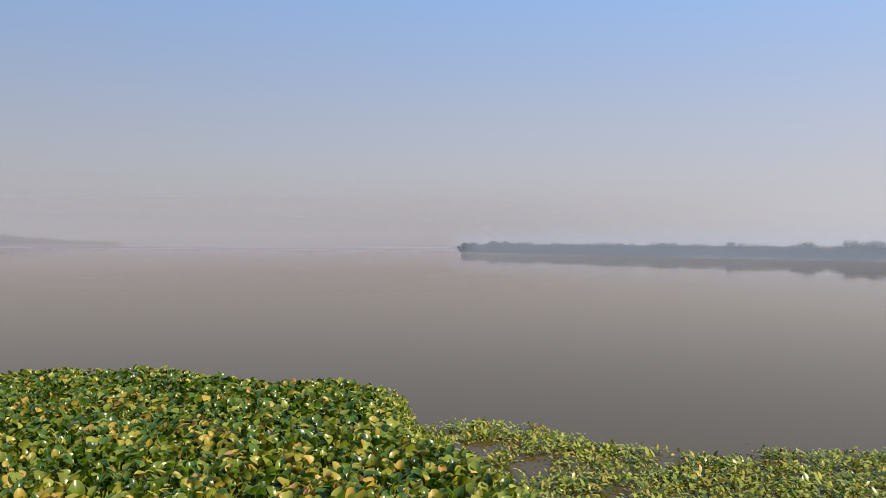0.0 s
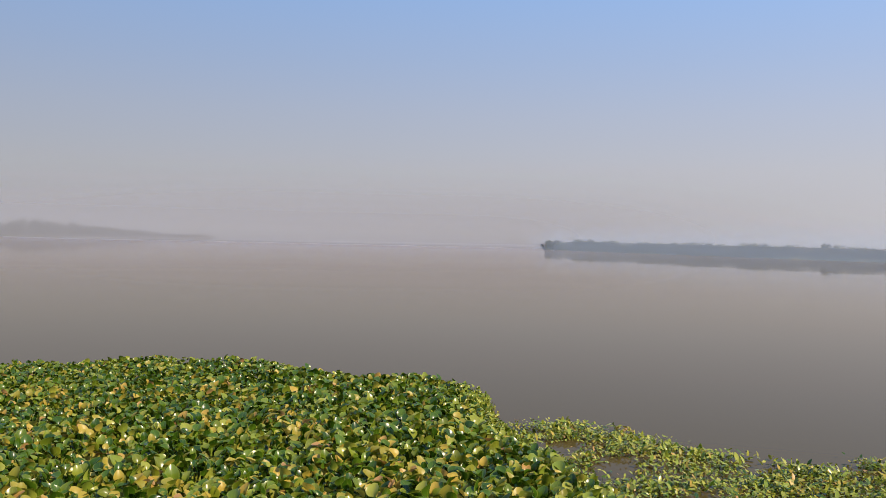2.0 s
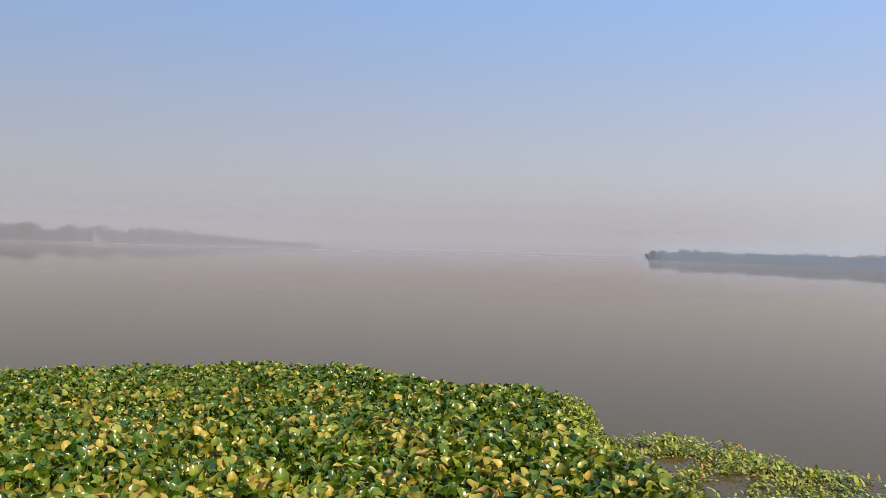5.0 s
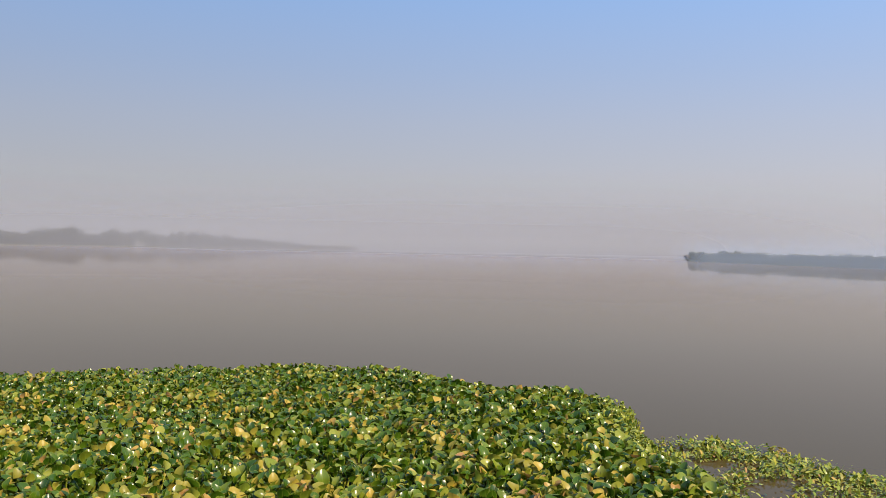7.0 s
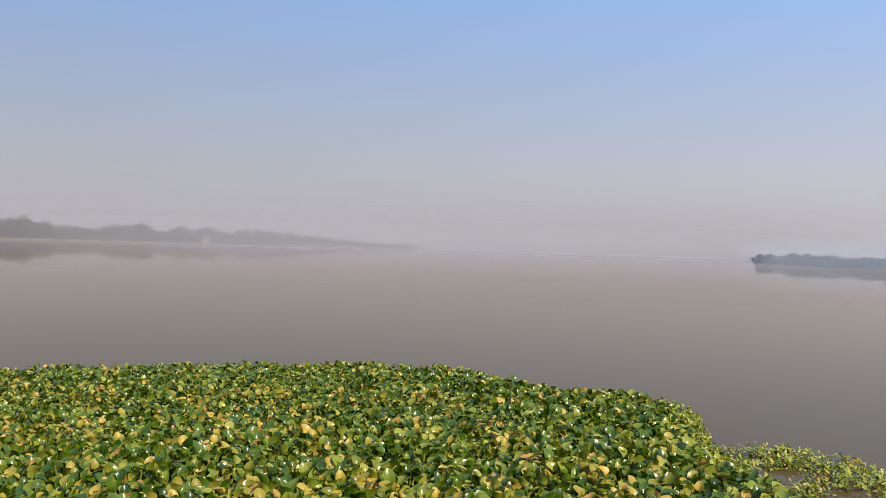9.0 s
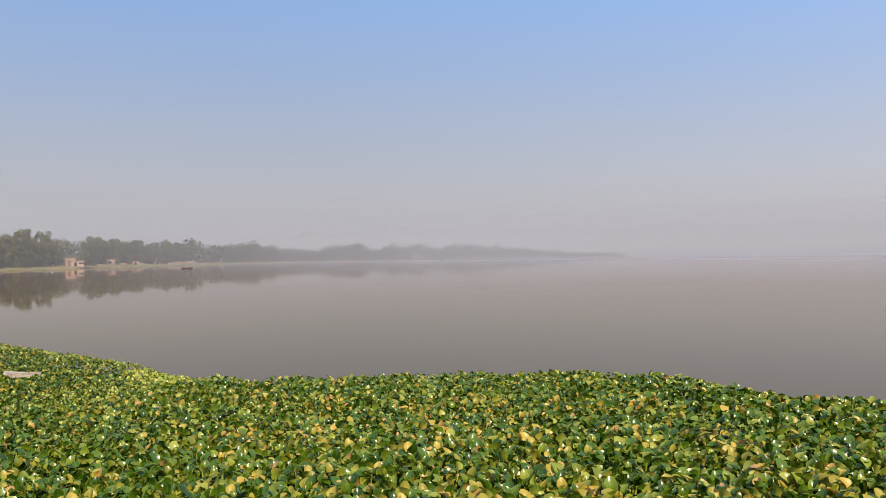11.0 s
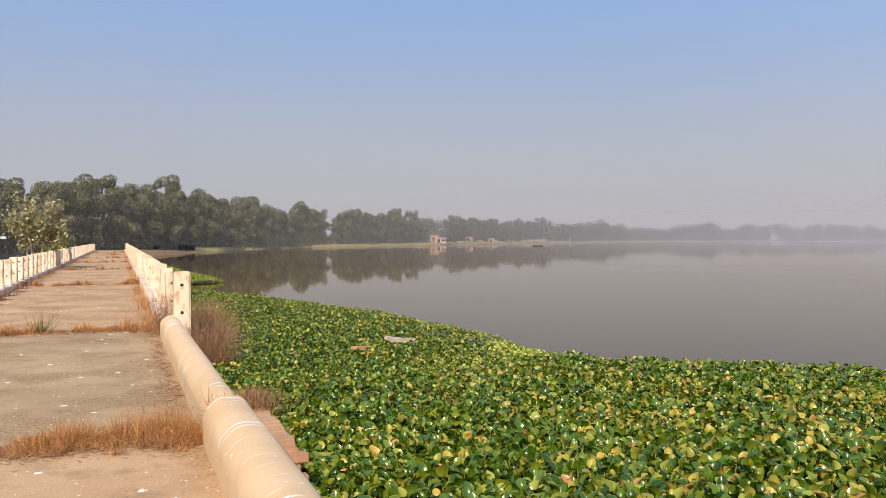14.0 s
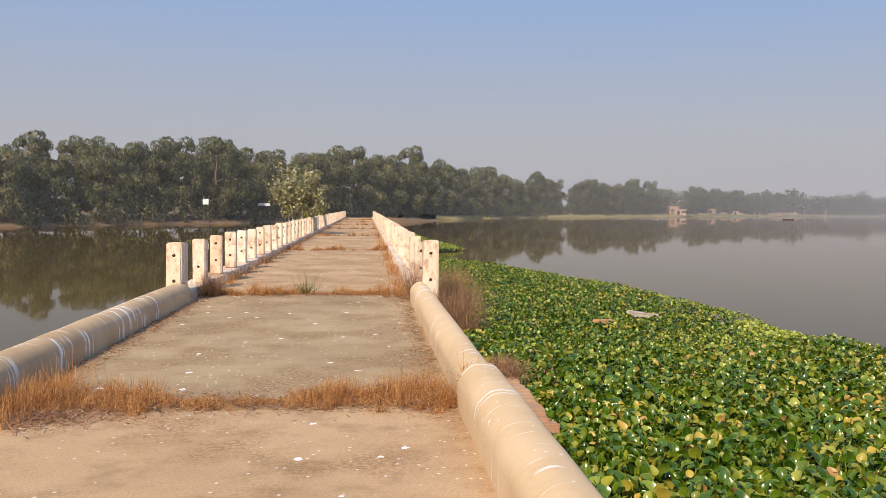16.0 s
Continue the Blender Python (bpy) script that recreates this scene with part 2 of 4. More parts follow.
def water_material():
    """Silty water: a brown body under a warm-tinted surface gloss."""
    m, n, l, b = material("silty_water")
    n.remove(b)
    d, g = n.new("ShaderNodeBsdfDiffuse"), n.new("ShaderNodeBsdfGlossy")
    l.new(ramp(n, l, noise_tex(n, l, 0.02, 4, 0.55), [(0.3, (0.088, 0.063, 0.02)), (0.7, (0.1, 0.072, 0.025))]), d.inputs["Color"])
    g.inputs["Color"].default_value, g.inputs["Roughness"].default_value = (0.95, 0.897, 0.855, 1), 0.03
    f = n.new("ShaderNodeFresnel")
    f.inputs["IOR"].default_value = 1.13
    w = n.new("ShaderNodeBump")
    w.inputs["Strength"].default_value, w.inputs["Distance"].default_value = 0.035, 0.02
    l.new(noise_tex(n, l, 1.3, 3, 0.5, stretch=(0.6, 1.0, 1.0)), w.inputs["Height"])
    l.new(w.outputs["Normal"], g.inputs["Normal"])
    mx = n.new("ShaderNodeMixShader")
    l.new(f.outputs[0], mx.inputs["Fac"])
    l.new(d.outputs[0], mx.inputs[1]), l.new(g.outputs[0], mx.inputs[2])
    l.new(mx.outputs[0], n["Material Output"].inputs["Surface"])
    return m


WATER = water_material()


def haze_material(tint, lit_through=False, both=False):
    """Painted haze for added see-through sheets that scatter the daylight: thin near the water, thicker with distance.
    UV: u thickness, v height.
    """
    m = bpy.data.materials.new("painted_haze")
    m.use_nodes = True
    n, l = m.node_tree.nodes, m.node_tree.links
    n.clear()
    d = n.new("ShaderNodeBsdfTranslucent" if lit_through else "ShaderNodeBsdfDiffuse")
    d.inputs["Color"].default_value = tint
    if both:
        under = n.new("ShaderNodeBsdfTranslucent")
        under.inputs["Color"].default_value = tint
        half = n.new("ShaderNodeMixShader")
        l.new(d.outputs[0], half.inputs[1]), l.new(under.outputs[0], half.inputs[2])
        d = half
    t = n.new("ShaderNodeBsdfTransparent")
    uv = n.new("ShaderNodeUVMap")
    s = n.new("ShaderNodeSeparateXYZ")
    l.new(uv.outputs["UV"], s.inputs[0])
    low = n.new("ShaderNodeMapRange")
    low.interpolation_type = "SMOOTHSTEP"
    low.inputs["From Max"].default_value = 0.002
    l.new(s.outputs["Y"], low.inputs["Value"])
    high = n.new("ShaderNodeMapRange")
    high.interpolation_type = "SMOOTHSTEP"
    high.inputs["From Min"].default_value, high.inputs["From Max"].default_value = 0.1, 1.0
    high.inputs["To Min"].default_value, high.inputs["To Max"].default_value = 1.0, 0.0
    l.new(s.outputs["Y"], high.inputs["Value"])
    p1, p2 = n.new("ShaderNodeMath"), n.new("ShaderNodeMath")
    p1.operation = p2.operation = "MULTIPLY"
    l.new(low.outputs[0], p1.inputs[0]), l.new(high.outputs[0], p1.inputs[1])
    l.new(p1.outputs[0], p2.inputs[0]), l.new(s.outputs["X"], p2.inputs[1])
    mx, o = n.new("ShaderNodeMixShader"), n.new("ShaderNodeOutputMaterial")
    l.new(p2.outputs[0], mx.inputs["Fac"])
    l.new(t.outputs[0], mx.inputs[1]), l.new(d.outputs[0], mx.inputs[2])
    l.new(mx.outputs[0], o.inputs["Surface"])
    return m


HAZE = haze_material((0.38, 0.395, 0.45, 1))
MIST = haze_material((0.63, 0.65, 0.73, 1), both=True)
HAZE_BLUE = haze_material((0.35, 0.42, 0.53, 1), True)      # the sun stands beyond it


# ---- mesh helpers ----
def part(name, bm, mat, parent=None, label="", smooth=False):
    me = bpy.data.meshes.new(name)
    bm.to_mesh(me)
    bm.free()
    me.materials.append(mat)
    if smooth:
        me.polygons.foreach_set("use_smooth", [True] * len(me.polygons))
    ob = new(name, me)
    if parent:
        ob.parent = parent
    return tagged(ob, label)


def array_mesh(name, verts, quads, mats, index=None, uvs=None, parent=None, smooth=True):
    """One mesh object from arrays of corners and four-sided faces."""
    me = bpy.data.meshes.new(name)
    nv, nf = len(verts), len(quads)
    me.vertices.add(nv), me.loops.add(nf * 4), me.polygons.add(nf)
    me.vertices.foreach_set("co", np.asarray(verts, np.float32).ravel())
    me.loops.foreach_set("vertex_index", np.asarray(quads, np.int32).ravel())
    me.polygons.foreach_set("loop_start", np.arange(0, nf * 4, 4, dtype=np.int32))
    me.polygons.foreach_set("loop_total", np.full(nf, 4, np.int32))
    if index is not None:
        me.polygons.foreach_set("material_index", np.asarray(index, np.int32))
    me.polygons.foreach_set("use_smooth", np.full(nf, smooth))
    if uvs is not None:
        me.uv_layers.new(name="UVMap").data.foreach_set("uv", np.asarray(uvs, np.float32)[np.asarray(quads).ravel()].ravel())
    for m in mats:
        me.materials.append(m)
    me.update(calc_edges=True)
    ob = new(name, me)
    if parent:
        ob.parent = parent
    return ob


def thing(name, label, category, group="", kind="", at=(0, 0, 0)):
    ob = tagged(new(name), label, category, group, kind)
    ob.location = at
    return ob


def box(bm, x0, x1, y0, y1, z0, z1, bevel=0.0, jitter=0.0):
    r = bmesh.ops.create_cube(bm, size=1)
    for v in r["verts"]:
        v.co = Vector(((x0 + x1) / 2 + v.co.x * (x1 - x0), (y0 + y1) / 2 + v.co.y * (y1 - y0), (z0 + z1) / 2 + v.co.z * (z1 - z0)))
        v.co += Vector([random.uniform(-jitter, jitter) for _ in range(3)])
    if bevel:
        edges = list({e for v in r["verts"] for e in v.link_edges})
        bmesh.ops.bevel(bm, geom=edges, offset=bevel, segments=2, affect="EDGES")
    return bm


def tube(bm, points, radii, sides=6):
    rings = []
    for i, (p, r) in enumerate(zip(points, radii)):
        d = (points[min(i + 1, len(points) - 1)] - points[max(i - 1, 0)]).normalized()
        a = d.orthogonal().normalized()
        b = d.cross(a)
        rings.append([bm.verts.new(p + (a * math.cos(k * math.tau / sides) + b * math.sin(k * math.tau / sides)) * r) for k in range(sides)])
    for q, w in zip(rings, rings[1:]):
        for k in range(sides):
            bm.faces.new((q[k], q[(k + 1) % sides], w[(k + 1) % sides], w[k]))
    bm.faces.new(rings[-1])
    return bm


def blade(rows, cols, cup=0.5, droop=0.28):
    """A rounded leaf blade of unit size along +y: corners, faces and uv."""
    v, uv = [], []
    for i in range(rows):
        t = i / (rows - 1)
        w = 0.54 * (math.sin(math.pi * min(1, 0.1 + 0.86 * t)) ** 0.55) * (1 - 0.12 * t)
        for j in range(cols):
            s = 2 * j / (cols - 1) - 1
            v.append((s * w, t, cup * (s * w * 2) ** 2 * 0.6 - droop * t * t + 0.03 * (1 - abs(s))))
            uv.append((0.5 + s / 2, t))
    f = [(i * cols + j, i * cols + j + 1, (i + 1) * cols + j + 1, (i + 1) * cols + j) for i in range(rows - 1) for j in range(cols - 1)]
    return np.array(v), np.array(f), np.array(uv)


def turned(rng, n, tilt, spread, roll=0.35):
    """n rotation matrices: any heading, blades raised by about tilt (radians)."""
    az = rng.uniform(0, math.tau, n)
    el = rng.normal(tilt, spread, n)
    ro = rng.normal(0, roll, n)
    ca, sa, ce, se, cr, sr = np.cos(az), np.sin(az), np.cos(el), np.sin(el), np.cos(ro), np.sin(ro)
    z, o = np.zeros(n), np.ones(n)
    rz = np.array([[ca, -sa, z], [sa, ca, z], [z, z, o]]).transpose(2, 0, 1)
    rx = np.array([[o, z, z], [z, ce, -se], [z, se, ce]]).transpose(2, 0, 1)
    ry = np.array([[cr, z, sr], [z, o, z], [-sr, z, cr]]).transpose(2, 0, 1)
    return rz @ rx @ ry


def scatter(shape, rot, size, pos):
    """Copies of one blade, joined: corners, faces and uv."""
    v, f, uv = shape
    n = len(pos)
    co = np.einsum("nij,vj->nvi", rot, v) * np.asarray(size).reshape(n, 1, -1) + pos[:, None]
    faces = f[None] + (np.arange(n) * len(v))[:, None, None]
    return co.reshape(-1, 3), faces.reshape(-1, 4), np.tile(uv, (n, 1)), len(f)


def inside(poly, x, y):
    hit = np.zeros(len(x), bool)
    for (x0, y0), (x1, y1) in zip(poly, poly[1:] + poly[:1]):
        cross = ((y0 > y) != (y1 > y)) & (x < (x1 - x0) * (y - y0) / (y1 - y0 + 1e-9) + x0)
        hit ^= cross
    return hit


def edge_distance(poly, x, y):
    d = np.full(len(x), 1e9)
    for (x0, y0), (x1, y1) in zip(poly, poly[1:] + poly[:1]):
        t = np.clip(((x - x0) * (x1 - x0) + (y - y0) * (y1 - y0)) / ((x1 - x0) ** 2 + (y1 - y0) ** 2), 0, 1)
        d = np.minimum(d, np.hypot(x - x0 - t * (x1 - x0), y - y0 - t * (y1 - y0)))
    return d


def waves(x, y, s=1.0, seed=0.0):
    """Soft uneven field, about -1 to 1."""
    return (np.sin(x * 1.7 * s + seed) * np.cos(y * 1.3 * s + 2 * seed) + 0.6 * np.sin(x * 3.9 * s - y * 2.7 * s + seed * 3)
            + 0.5 * np.cos(x * 1.1 * s + y * 5.3 * s + seed) + 0.35 * np.sin(x * 7.7 * s + y * 6.1 * s)) / 2.0


# ---- water, land ----
SHORE = [(-180, 105), (-90, 100), (-40, 98), (-21.5, 101), (-14, 113), (-9, 121), (-6, 131), (-2, 138), (1.9, 158), (5.6, 185), (13, 250), (19, 300),
         (26, 380), (32, 500), (40, 600), (53.5, 705), (54.5, 1300), (75.0, 1250), (75.5, 285), (82, 230), (90.5, 192), (96, 175), (101, 160), (115, 136), (180, 105)]


def shore(az):
    return np.interp(az, [a for a, _ in SHORE], [r for _, r in SHORE])


def place(az, r):
    return r * math.sin(radians(az)), r * math.cos(radians(az))


def build_land():
    rel = [-60, -14, -4, 0, 0.8, 2.5, 8, 40, 150]
    zs = [-2.6, -2.2, -1.3, -0.78, -0.5, -0.1, 0.1, 0.3, 0.5]
    azs = np.unique(np.concatenate([np.arange(-180, 180.1, 1.0), np.arange(53, 77, 0.1)]))
    v, rows = [], []
    for az in azs:
        s = float(shore(az))
        row = [(0.0, 0.0, -3.0)]
        for d, z in zip(rel, zs):
            x, y = place(az, max(s + d + 1.2 * noise.noise((az * 0.7, d * 0.2, 1)), 1))
            row.append((x, y, z + (0.25 * noise.noise((x * 0.15, y * 0.15, 0)) if d > 2 else 0)))
        x, y = place(az, 4000)
        row.append((x, y, 0.6))
        rows.append(len(v))
        v += row
    k = len(rel) + 2
    q = [(a + j, b + j, b + j + 1, a + j + 1) for a, b in zip(rows, rows[1:]) for j in range(k - 1)]
    tagged(array_mesh("ground", v, q, [EARTH]), "brown earth banks and lake bed", "ground", kind="structure")


def build_water():
    n = 48
    rings = [0.0, 6, 20, 60, 150, 400, 1100, 3900]
    v = [(r * math.cos(k * math.tau / n), r * math.sin(k * math.tau / n), WATER_Z) for r in rings for k in range(n)]
    q = [(i * n + k, (i + 1) * n + k, (i + 1) * n + (k + 1) % n, i * n + (k + 1) % n) for i in range(len(rings) - 1) for k in range(n)]
    tagged(array_mesh("water", v, q, [WATER]), "still grey-brown silty lake water", "water", kind="structure")


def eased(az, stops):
    """Thickness along a painted haze sheet, easing from stop to stop."""
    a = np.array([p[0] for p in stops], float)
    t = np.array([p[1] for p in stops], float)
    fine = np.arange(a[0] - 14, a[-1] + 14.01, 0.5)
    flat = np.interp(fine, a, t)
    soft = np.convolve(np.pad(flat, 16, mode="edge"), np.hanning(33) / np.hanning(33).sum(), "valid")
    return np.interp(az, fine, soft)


# Upright added sheet whose tint and opacity stand in for hazy air.
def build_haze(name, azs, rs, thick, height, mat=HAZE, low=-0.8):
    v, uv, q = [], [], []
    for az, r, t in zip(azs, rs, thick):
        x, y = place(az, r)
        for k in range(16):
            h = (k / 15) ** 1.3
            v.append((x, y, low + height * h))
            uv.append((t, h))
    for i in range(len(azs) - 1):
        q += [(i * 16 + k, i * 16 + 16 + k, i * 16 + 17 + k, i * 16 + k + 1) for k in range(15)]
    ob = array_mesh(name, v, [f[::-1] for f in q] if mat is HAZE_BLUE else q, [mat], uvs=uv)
    ob.data.normals_split_custom_set_from_vertices([(0.0, 0.0, 1.0)] * len(v))   # upward normals, so the sheet is lit alike from all sides
    tagged(ob, "added see-through sheet painted as thin grey haze over the far water", "haze", kind="structure")


build_land()
build_water()
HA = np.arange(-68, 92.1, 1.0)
build_haze("haze_sheet", HA, shore(np.clip(HA, -68, 53)) - np.interp(HA, [-5, 2, 28, 40], [6, 18, 18, 8]), eased(HA, [(-60, 0), (-45, 0.06), (0, 0.07), (8, 0.12), (16, 0.21), (24, 0.35), (34, 0.57), (44, 0.69), (54, 0.77), (74, 0.74), (84, 0.0)]), 46)
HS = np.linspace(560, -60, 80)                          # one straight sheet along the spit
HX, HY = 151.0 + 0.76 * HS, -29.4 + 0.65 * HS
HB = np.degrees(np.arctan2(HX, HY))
build_haze("haze_sheet", HB, np.hypot(HX, HY), np.interp(HB, [74.4, 76.4, 108, 117], [0, 0.5, 0.45, 0]), 9, HAZE_BLUE)
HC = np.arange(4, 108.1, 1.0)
build_haze("haze_sheet", HC, np.full(len(HC), 780.0), eased(HC, [(12, 0), (34, 0.3), (56, 0.84), (74, 0.84), (100, 0.0)]), 80)




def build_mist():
    """Flat sheet painted as haze low on the open water, thicker with distance."""
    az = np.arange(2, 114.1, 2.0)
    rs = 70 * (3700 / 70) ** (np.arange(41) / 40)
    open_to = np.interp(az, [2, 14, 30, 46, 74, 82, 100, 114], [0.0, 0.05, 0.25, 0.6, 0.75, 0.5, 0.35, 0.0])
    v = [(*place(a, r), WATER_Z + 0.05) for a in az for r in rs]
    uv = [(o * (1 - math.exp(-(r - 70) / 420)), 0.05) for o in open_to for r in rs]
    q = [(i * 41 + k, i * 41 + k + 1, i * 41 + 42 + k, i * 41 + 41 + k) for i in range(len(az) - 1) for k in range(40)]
    ob = array_mesh("haze_sheet", v, [f[::-1] for f in q], [MIST], uvs=uv)
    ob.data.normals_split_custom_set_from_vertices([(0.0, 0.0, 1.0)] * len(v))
    tagged(ob, "added flat sheet painted as low haze on the open water", "haze", kind="structure")


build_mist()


# ---- bridge ----
JOINTS = [-30.0, -11.2, -1.9, 7.45, 16.9, 33.9, 51.0, 66.5, 81.5, 97.0, 114.0, 137.0]
DECK_L, DECK_R = -3.0, 0.79


def build_deck():
    deck = thing("bridge_deck", "sandy concrete bridge deck with dry grass in its joints", "bridge", kind="structure")
    for a, b in zip(JOINTS, JOINTS[1:]):
        bm = bmesh.new()
        nx, ny = 12, max(8, int((b - a) / 0.5))
        g = [[bm.verts.new((-3.5 + 4.65 * i / nx, a + 0.03 + (b - a - 0.06) * j / ny,
                            0.012 * noise.noise((i * 0.7, (a + (b - a) * j / ny) * 0.8, 3)))) for i in range(nx + 1)] for j in range(ny + 1)]
        for j in range(ny):
            for i in range(nx):
                bm.faces.new((g[j][i], g[j][i + 1], g[j + 1][i + 1], g[j + 1][i]))
        ring = g[0] + [r[-1] for r in g[1:]] + g[-1][-2::-1] + [r[0] for r in g[-2:0:-1]]
        low = [bm.verts.new((v.co.x, v.co.y, -0.42)) for v in ring]
        for k in range(len(ring)):
            bm.faces.new((ring[k], low[k], low[(k + 1) % len(ring)], ring[(k + 1) % len(ring)]))
        bm.faces.new(low)
        bmesh.ops.recalc_face_normals(bm, faces=bm.faces)
        part("slab", bm, CONCRETE_GREY if a == 7.45 else CONCRETE, deck, "sandy grey-beige concrete slab")
    for y in JOINTS[1:-1]:
        part("pier", box(bmesh.new(), -3.2, 0.85, y - 0.45, y + 0.45, -2.4, -0.425, 0.03), WALL, deck, "weathered masonry pier")
    return deck


def build_beam(inner, outer, y0, y1, h, mat=BEAM):
    """Low parapet: its top rounds down to the deck and ends in a firm outer edge."""
    bm = bmesh.new()
    n = max(6, int((y1 - y0) / 0.25))
    w = outer - inner
    side = 1 if w > 0 else -1
    r = 0.19
    prof = [(inner, -0.08), (inner, 0.02), (inner, h - r)] + [(inner + side * r * (1 - math.cos(a)), h - r + r * math.sin(a)) for a in np.linspace(0.15, math.pi / 2, 8)]
    prof += [(inner + w * 0.82, h - 0.012), (outer - side * 0.02, h - 0.035), (outer, h - 0.06), (outer, -0.08)]
    rings = []
    for j in range(n + 1):
        y = y0 + (y1 - y0) * j / n
        rings.append([bm.verts.new((px + 0.007 * noise.noise((k * 0.4, y * 1.6, inner)), y, pz + (0.008 * noise.noise((k * 0.5, y * 1.3, inner + 5)) if pz > 0.03 else 0)))
                      for k, (px, pz) in enumerate(prof)])
    for a, b in zip(rings, rings[1:]):
        for k in range(len(prof) - 1):
            bm.faces.new((a[k], b[k], b[k + 1], a[k + 1]))
    bmesh.ops.recalc_face_normals(bm, faces=bm.faces)
    for ring in (rings[0], rings[-1][::-1]):
        bm.faces.new([bm.verts.new(v.co) for v in ring])
    bm.faces.ensure_lookup_table()
    ob = part("parapet_beam", bm, mat, None, smooth=True)
    ob.data.polygons[-1].use_smooth = ob.data.polygons[-2].use_smooth = False
    tagged(ob, "cream limewashed concrete parapet beam with rounded top and white streaks", "parapet", "low parapet beams along the bridge")
    return ob


def build_post(x0, x1, y, depth, z0, h):
    """Whitewashed rail post, its two rail holes open to the bridge's length."""
    post = thing("rail_post", "chipped whitewashed concrete rail post with two rail holes", "post", "posts along the bridge", at=((x0 + x1) / 2, y, z0))
    w = (x1 - x0) / 2
    bm = bmesh.new()
    box(bm, -w, w, 0, depth, 0, h - z0, 0.02, 0.014)
    for v in bm.verts:
        v.co.x += 0.012 * noise.noise((v.co.z * 3, y * 3.1, x0))
    part("shaft", bm, POST, post)
    for hz in (0.3, 0.65):
        bm = bmesh.new()
        c = bmesh.ops.create_circle(bm, cap_ends=True, radius=0.029, segments=10)
        for v in c["verts"]:
            v.co *= random.uniform(0.8, 1.15)
            v.co = Vector((v.co.x, -0.004, hz * (h - z0) / 0.82 + v.co.y))
        r = bmesh.ops.extrude_face_region(bm, geom=bm.faces[:])
        for v in r["geom"]:
            if isinstance(v, bmesh.types.BMVert):
                v.co.y += 0.02
        part("rail_hole", bm, HOLE, post, "dark rust-stained rail hole")
    return post


def build_kerb(x0, x1, y0, y1):
    bm = bmesh.new()
    n = int((y1 - y0) / 1.0)
    for j in range(n):
        a, b = y0 + (y1 - y0) * j / n, y0 + (y1 - y0) * (j + 1) / n
        box(bm, x0, x1, a + 0.004, b - 0.004, -0.02, 0.17, 0.012, 0.01)
    ob = part("kerb", bm, POST, None)
    tagged(ob, "whitewashed concrete kerb under the rail posts", "kerb", kind="structure")


build_deck()
build_beam(0.76, 1.1, -11.1, -2.05, 0.375)
build_beam(0.76, 1.1, -1.85, 7.455, 0.375)
build_beam(0.775, 1.07, 7.43, 15.75, 0.345)
build_beam(-2.99, -3.34, -11.1, -2.05, 0.36, BEAM_LEFT)
build_beam(-2.99, -3.34, -1.85, 7.455, 0.36, BEAM_LEFT)
build_beam(-3.0, -3.33, 7.43, 15.6, 0.34, BEAM_LEFT)
build_kerb(-3.5, -3.05, 16.0, 136.0)
build_kerb(0.82, 1.22, 16.0, 136.0)
build_post(-3.36, -3.11, 15.4, 0.55, 0.0, 1.02)
y = 17.6
while y < 135:
    build_post(-3.36, -3.12, y, 0.28, 0.165, 1.01 + random.uniform(-0.02, 0.02))
    y += 1.95 + random.uniform(-0.06, 0.06)
build_post(0.99, 1.25, 15.5, 0.3, 0.0, 1.085)
y = 19.6
build_post(0.96, 1.19, 17.5, 0.2, 0.165, 0.97)
while y < 135:
    build_post(0.96, 1.19, y, 0.2, 0.165, 1.04 + random.uniform(-0.02, 0.02))
    y += 1.95 + random.uniform(-0.06, 0.06)


# ---- water hyacinth ----
MAT_EDGE = [(1.2, -6.0), (3.2, -2.6), (5.3, -0.2), (7.5, 1.2), (8.8, 1.75), (9.9, 2.5), (11.2, 3.3), (12.4, 3.85), (13.1, 4.15), (13.2, 4.6), (12.9, 5.3), (12.8, 5.9), (12.8, 7.4), (12.4, 9.1), (11.8, 10.1),
            (10.5, 11.0), (9.1, 12.3), (8.3, 12.6), (7.65, 12.7), (7.45, 14.0), (7.45, 16.1), (7.3, 18.2), (7.15, 20.5), (6.8, 23.2), (6.1, 26.2), (5.1, 30.0), (3.5, 34.6), (2.0, 38.0), (1.2, 39.0)]
LOW_EDGE = [(3.2, -6.5), (4.0, -2.4), (6.0, -0.2), (8.0, 1.1), (9.3, 2.3), (10.4, 3.0), (11.3, 3.3), (11.75, 2.7), (11.5, 1.6), (10.85, 0.9), (10.7, 0.1), (10.75, -0.4), (11.1, -0.7), (11.4, -1.7),
            (11.3, -2.2), (11.3, -4.0), (9.0, -7.0)]
PATCH_EDGE = [(1.3, 46.0), (4.6, 47.5), (5.6, 49.0), (5.2, 53.0), (4.6, 60.0), (4.2, 70.0), (3.4, 82.0), (1.3, 88.0)]
rng = np.random.default_rng(7)
FINE, COARSE, SMALL = blade(6, 5), blade(5, 3), blade(4, 3, 0.15, 0.05)
SLIM = (SMALL[0] * np.array([0.6, 1.25, 1.0]), *SMALL[1:])


def mat_height(x, y):
    return -0.33 - 0.04 * np.clip((x - 8) / 3, 0, 1) + 0.045 * waves(x, y, 0.9, 1.0) + 0.03 * waves(x, y, 3.1, 4.0)


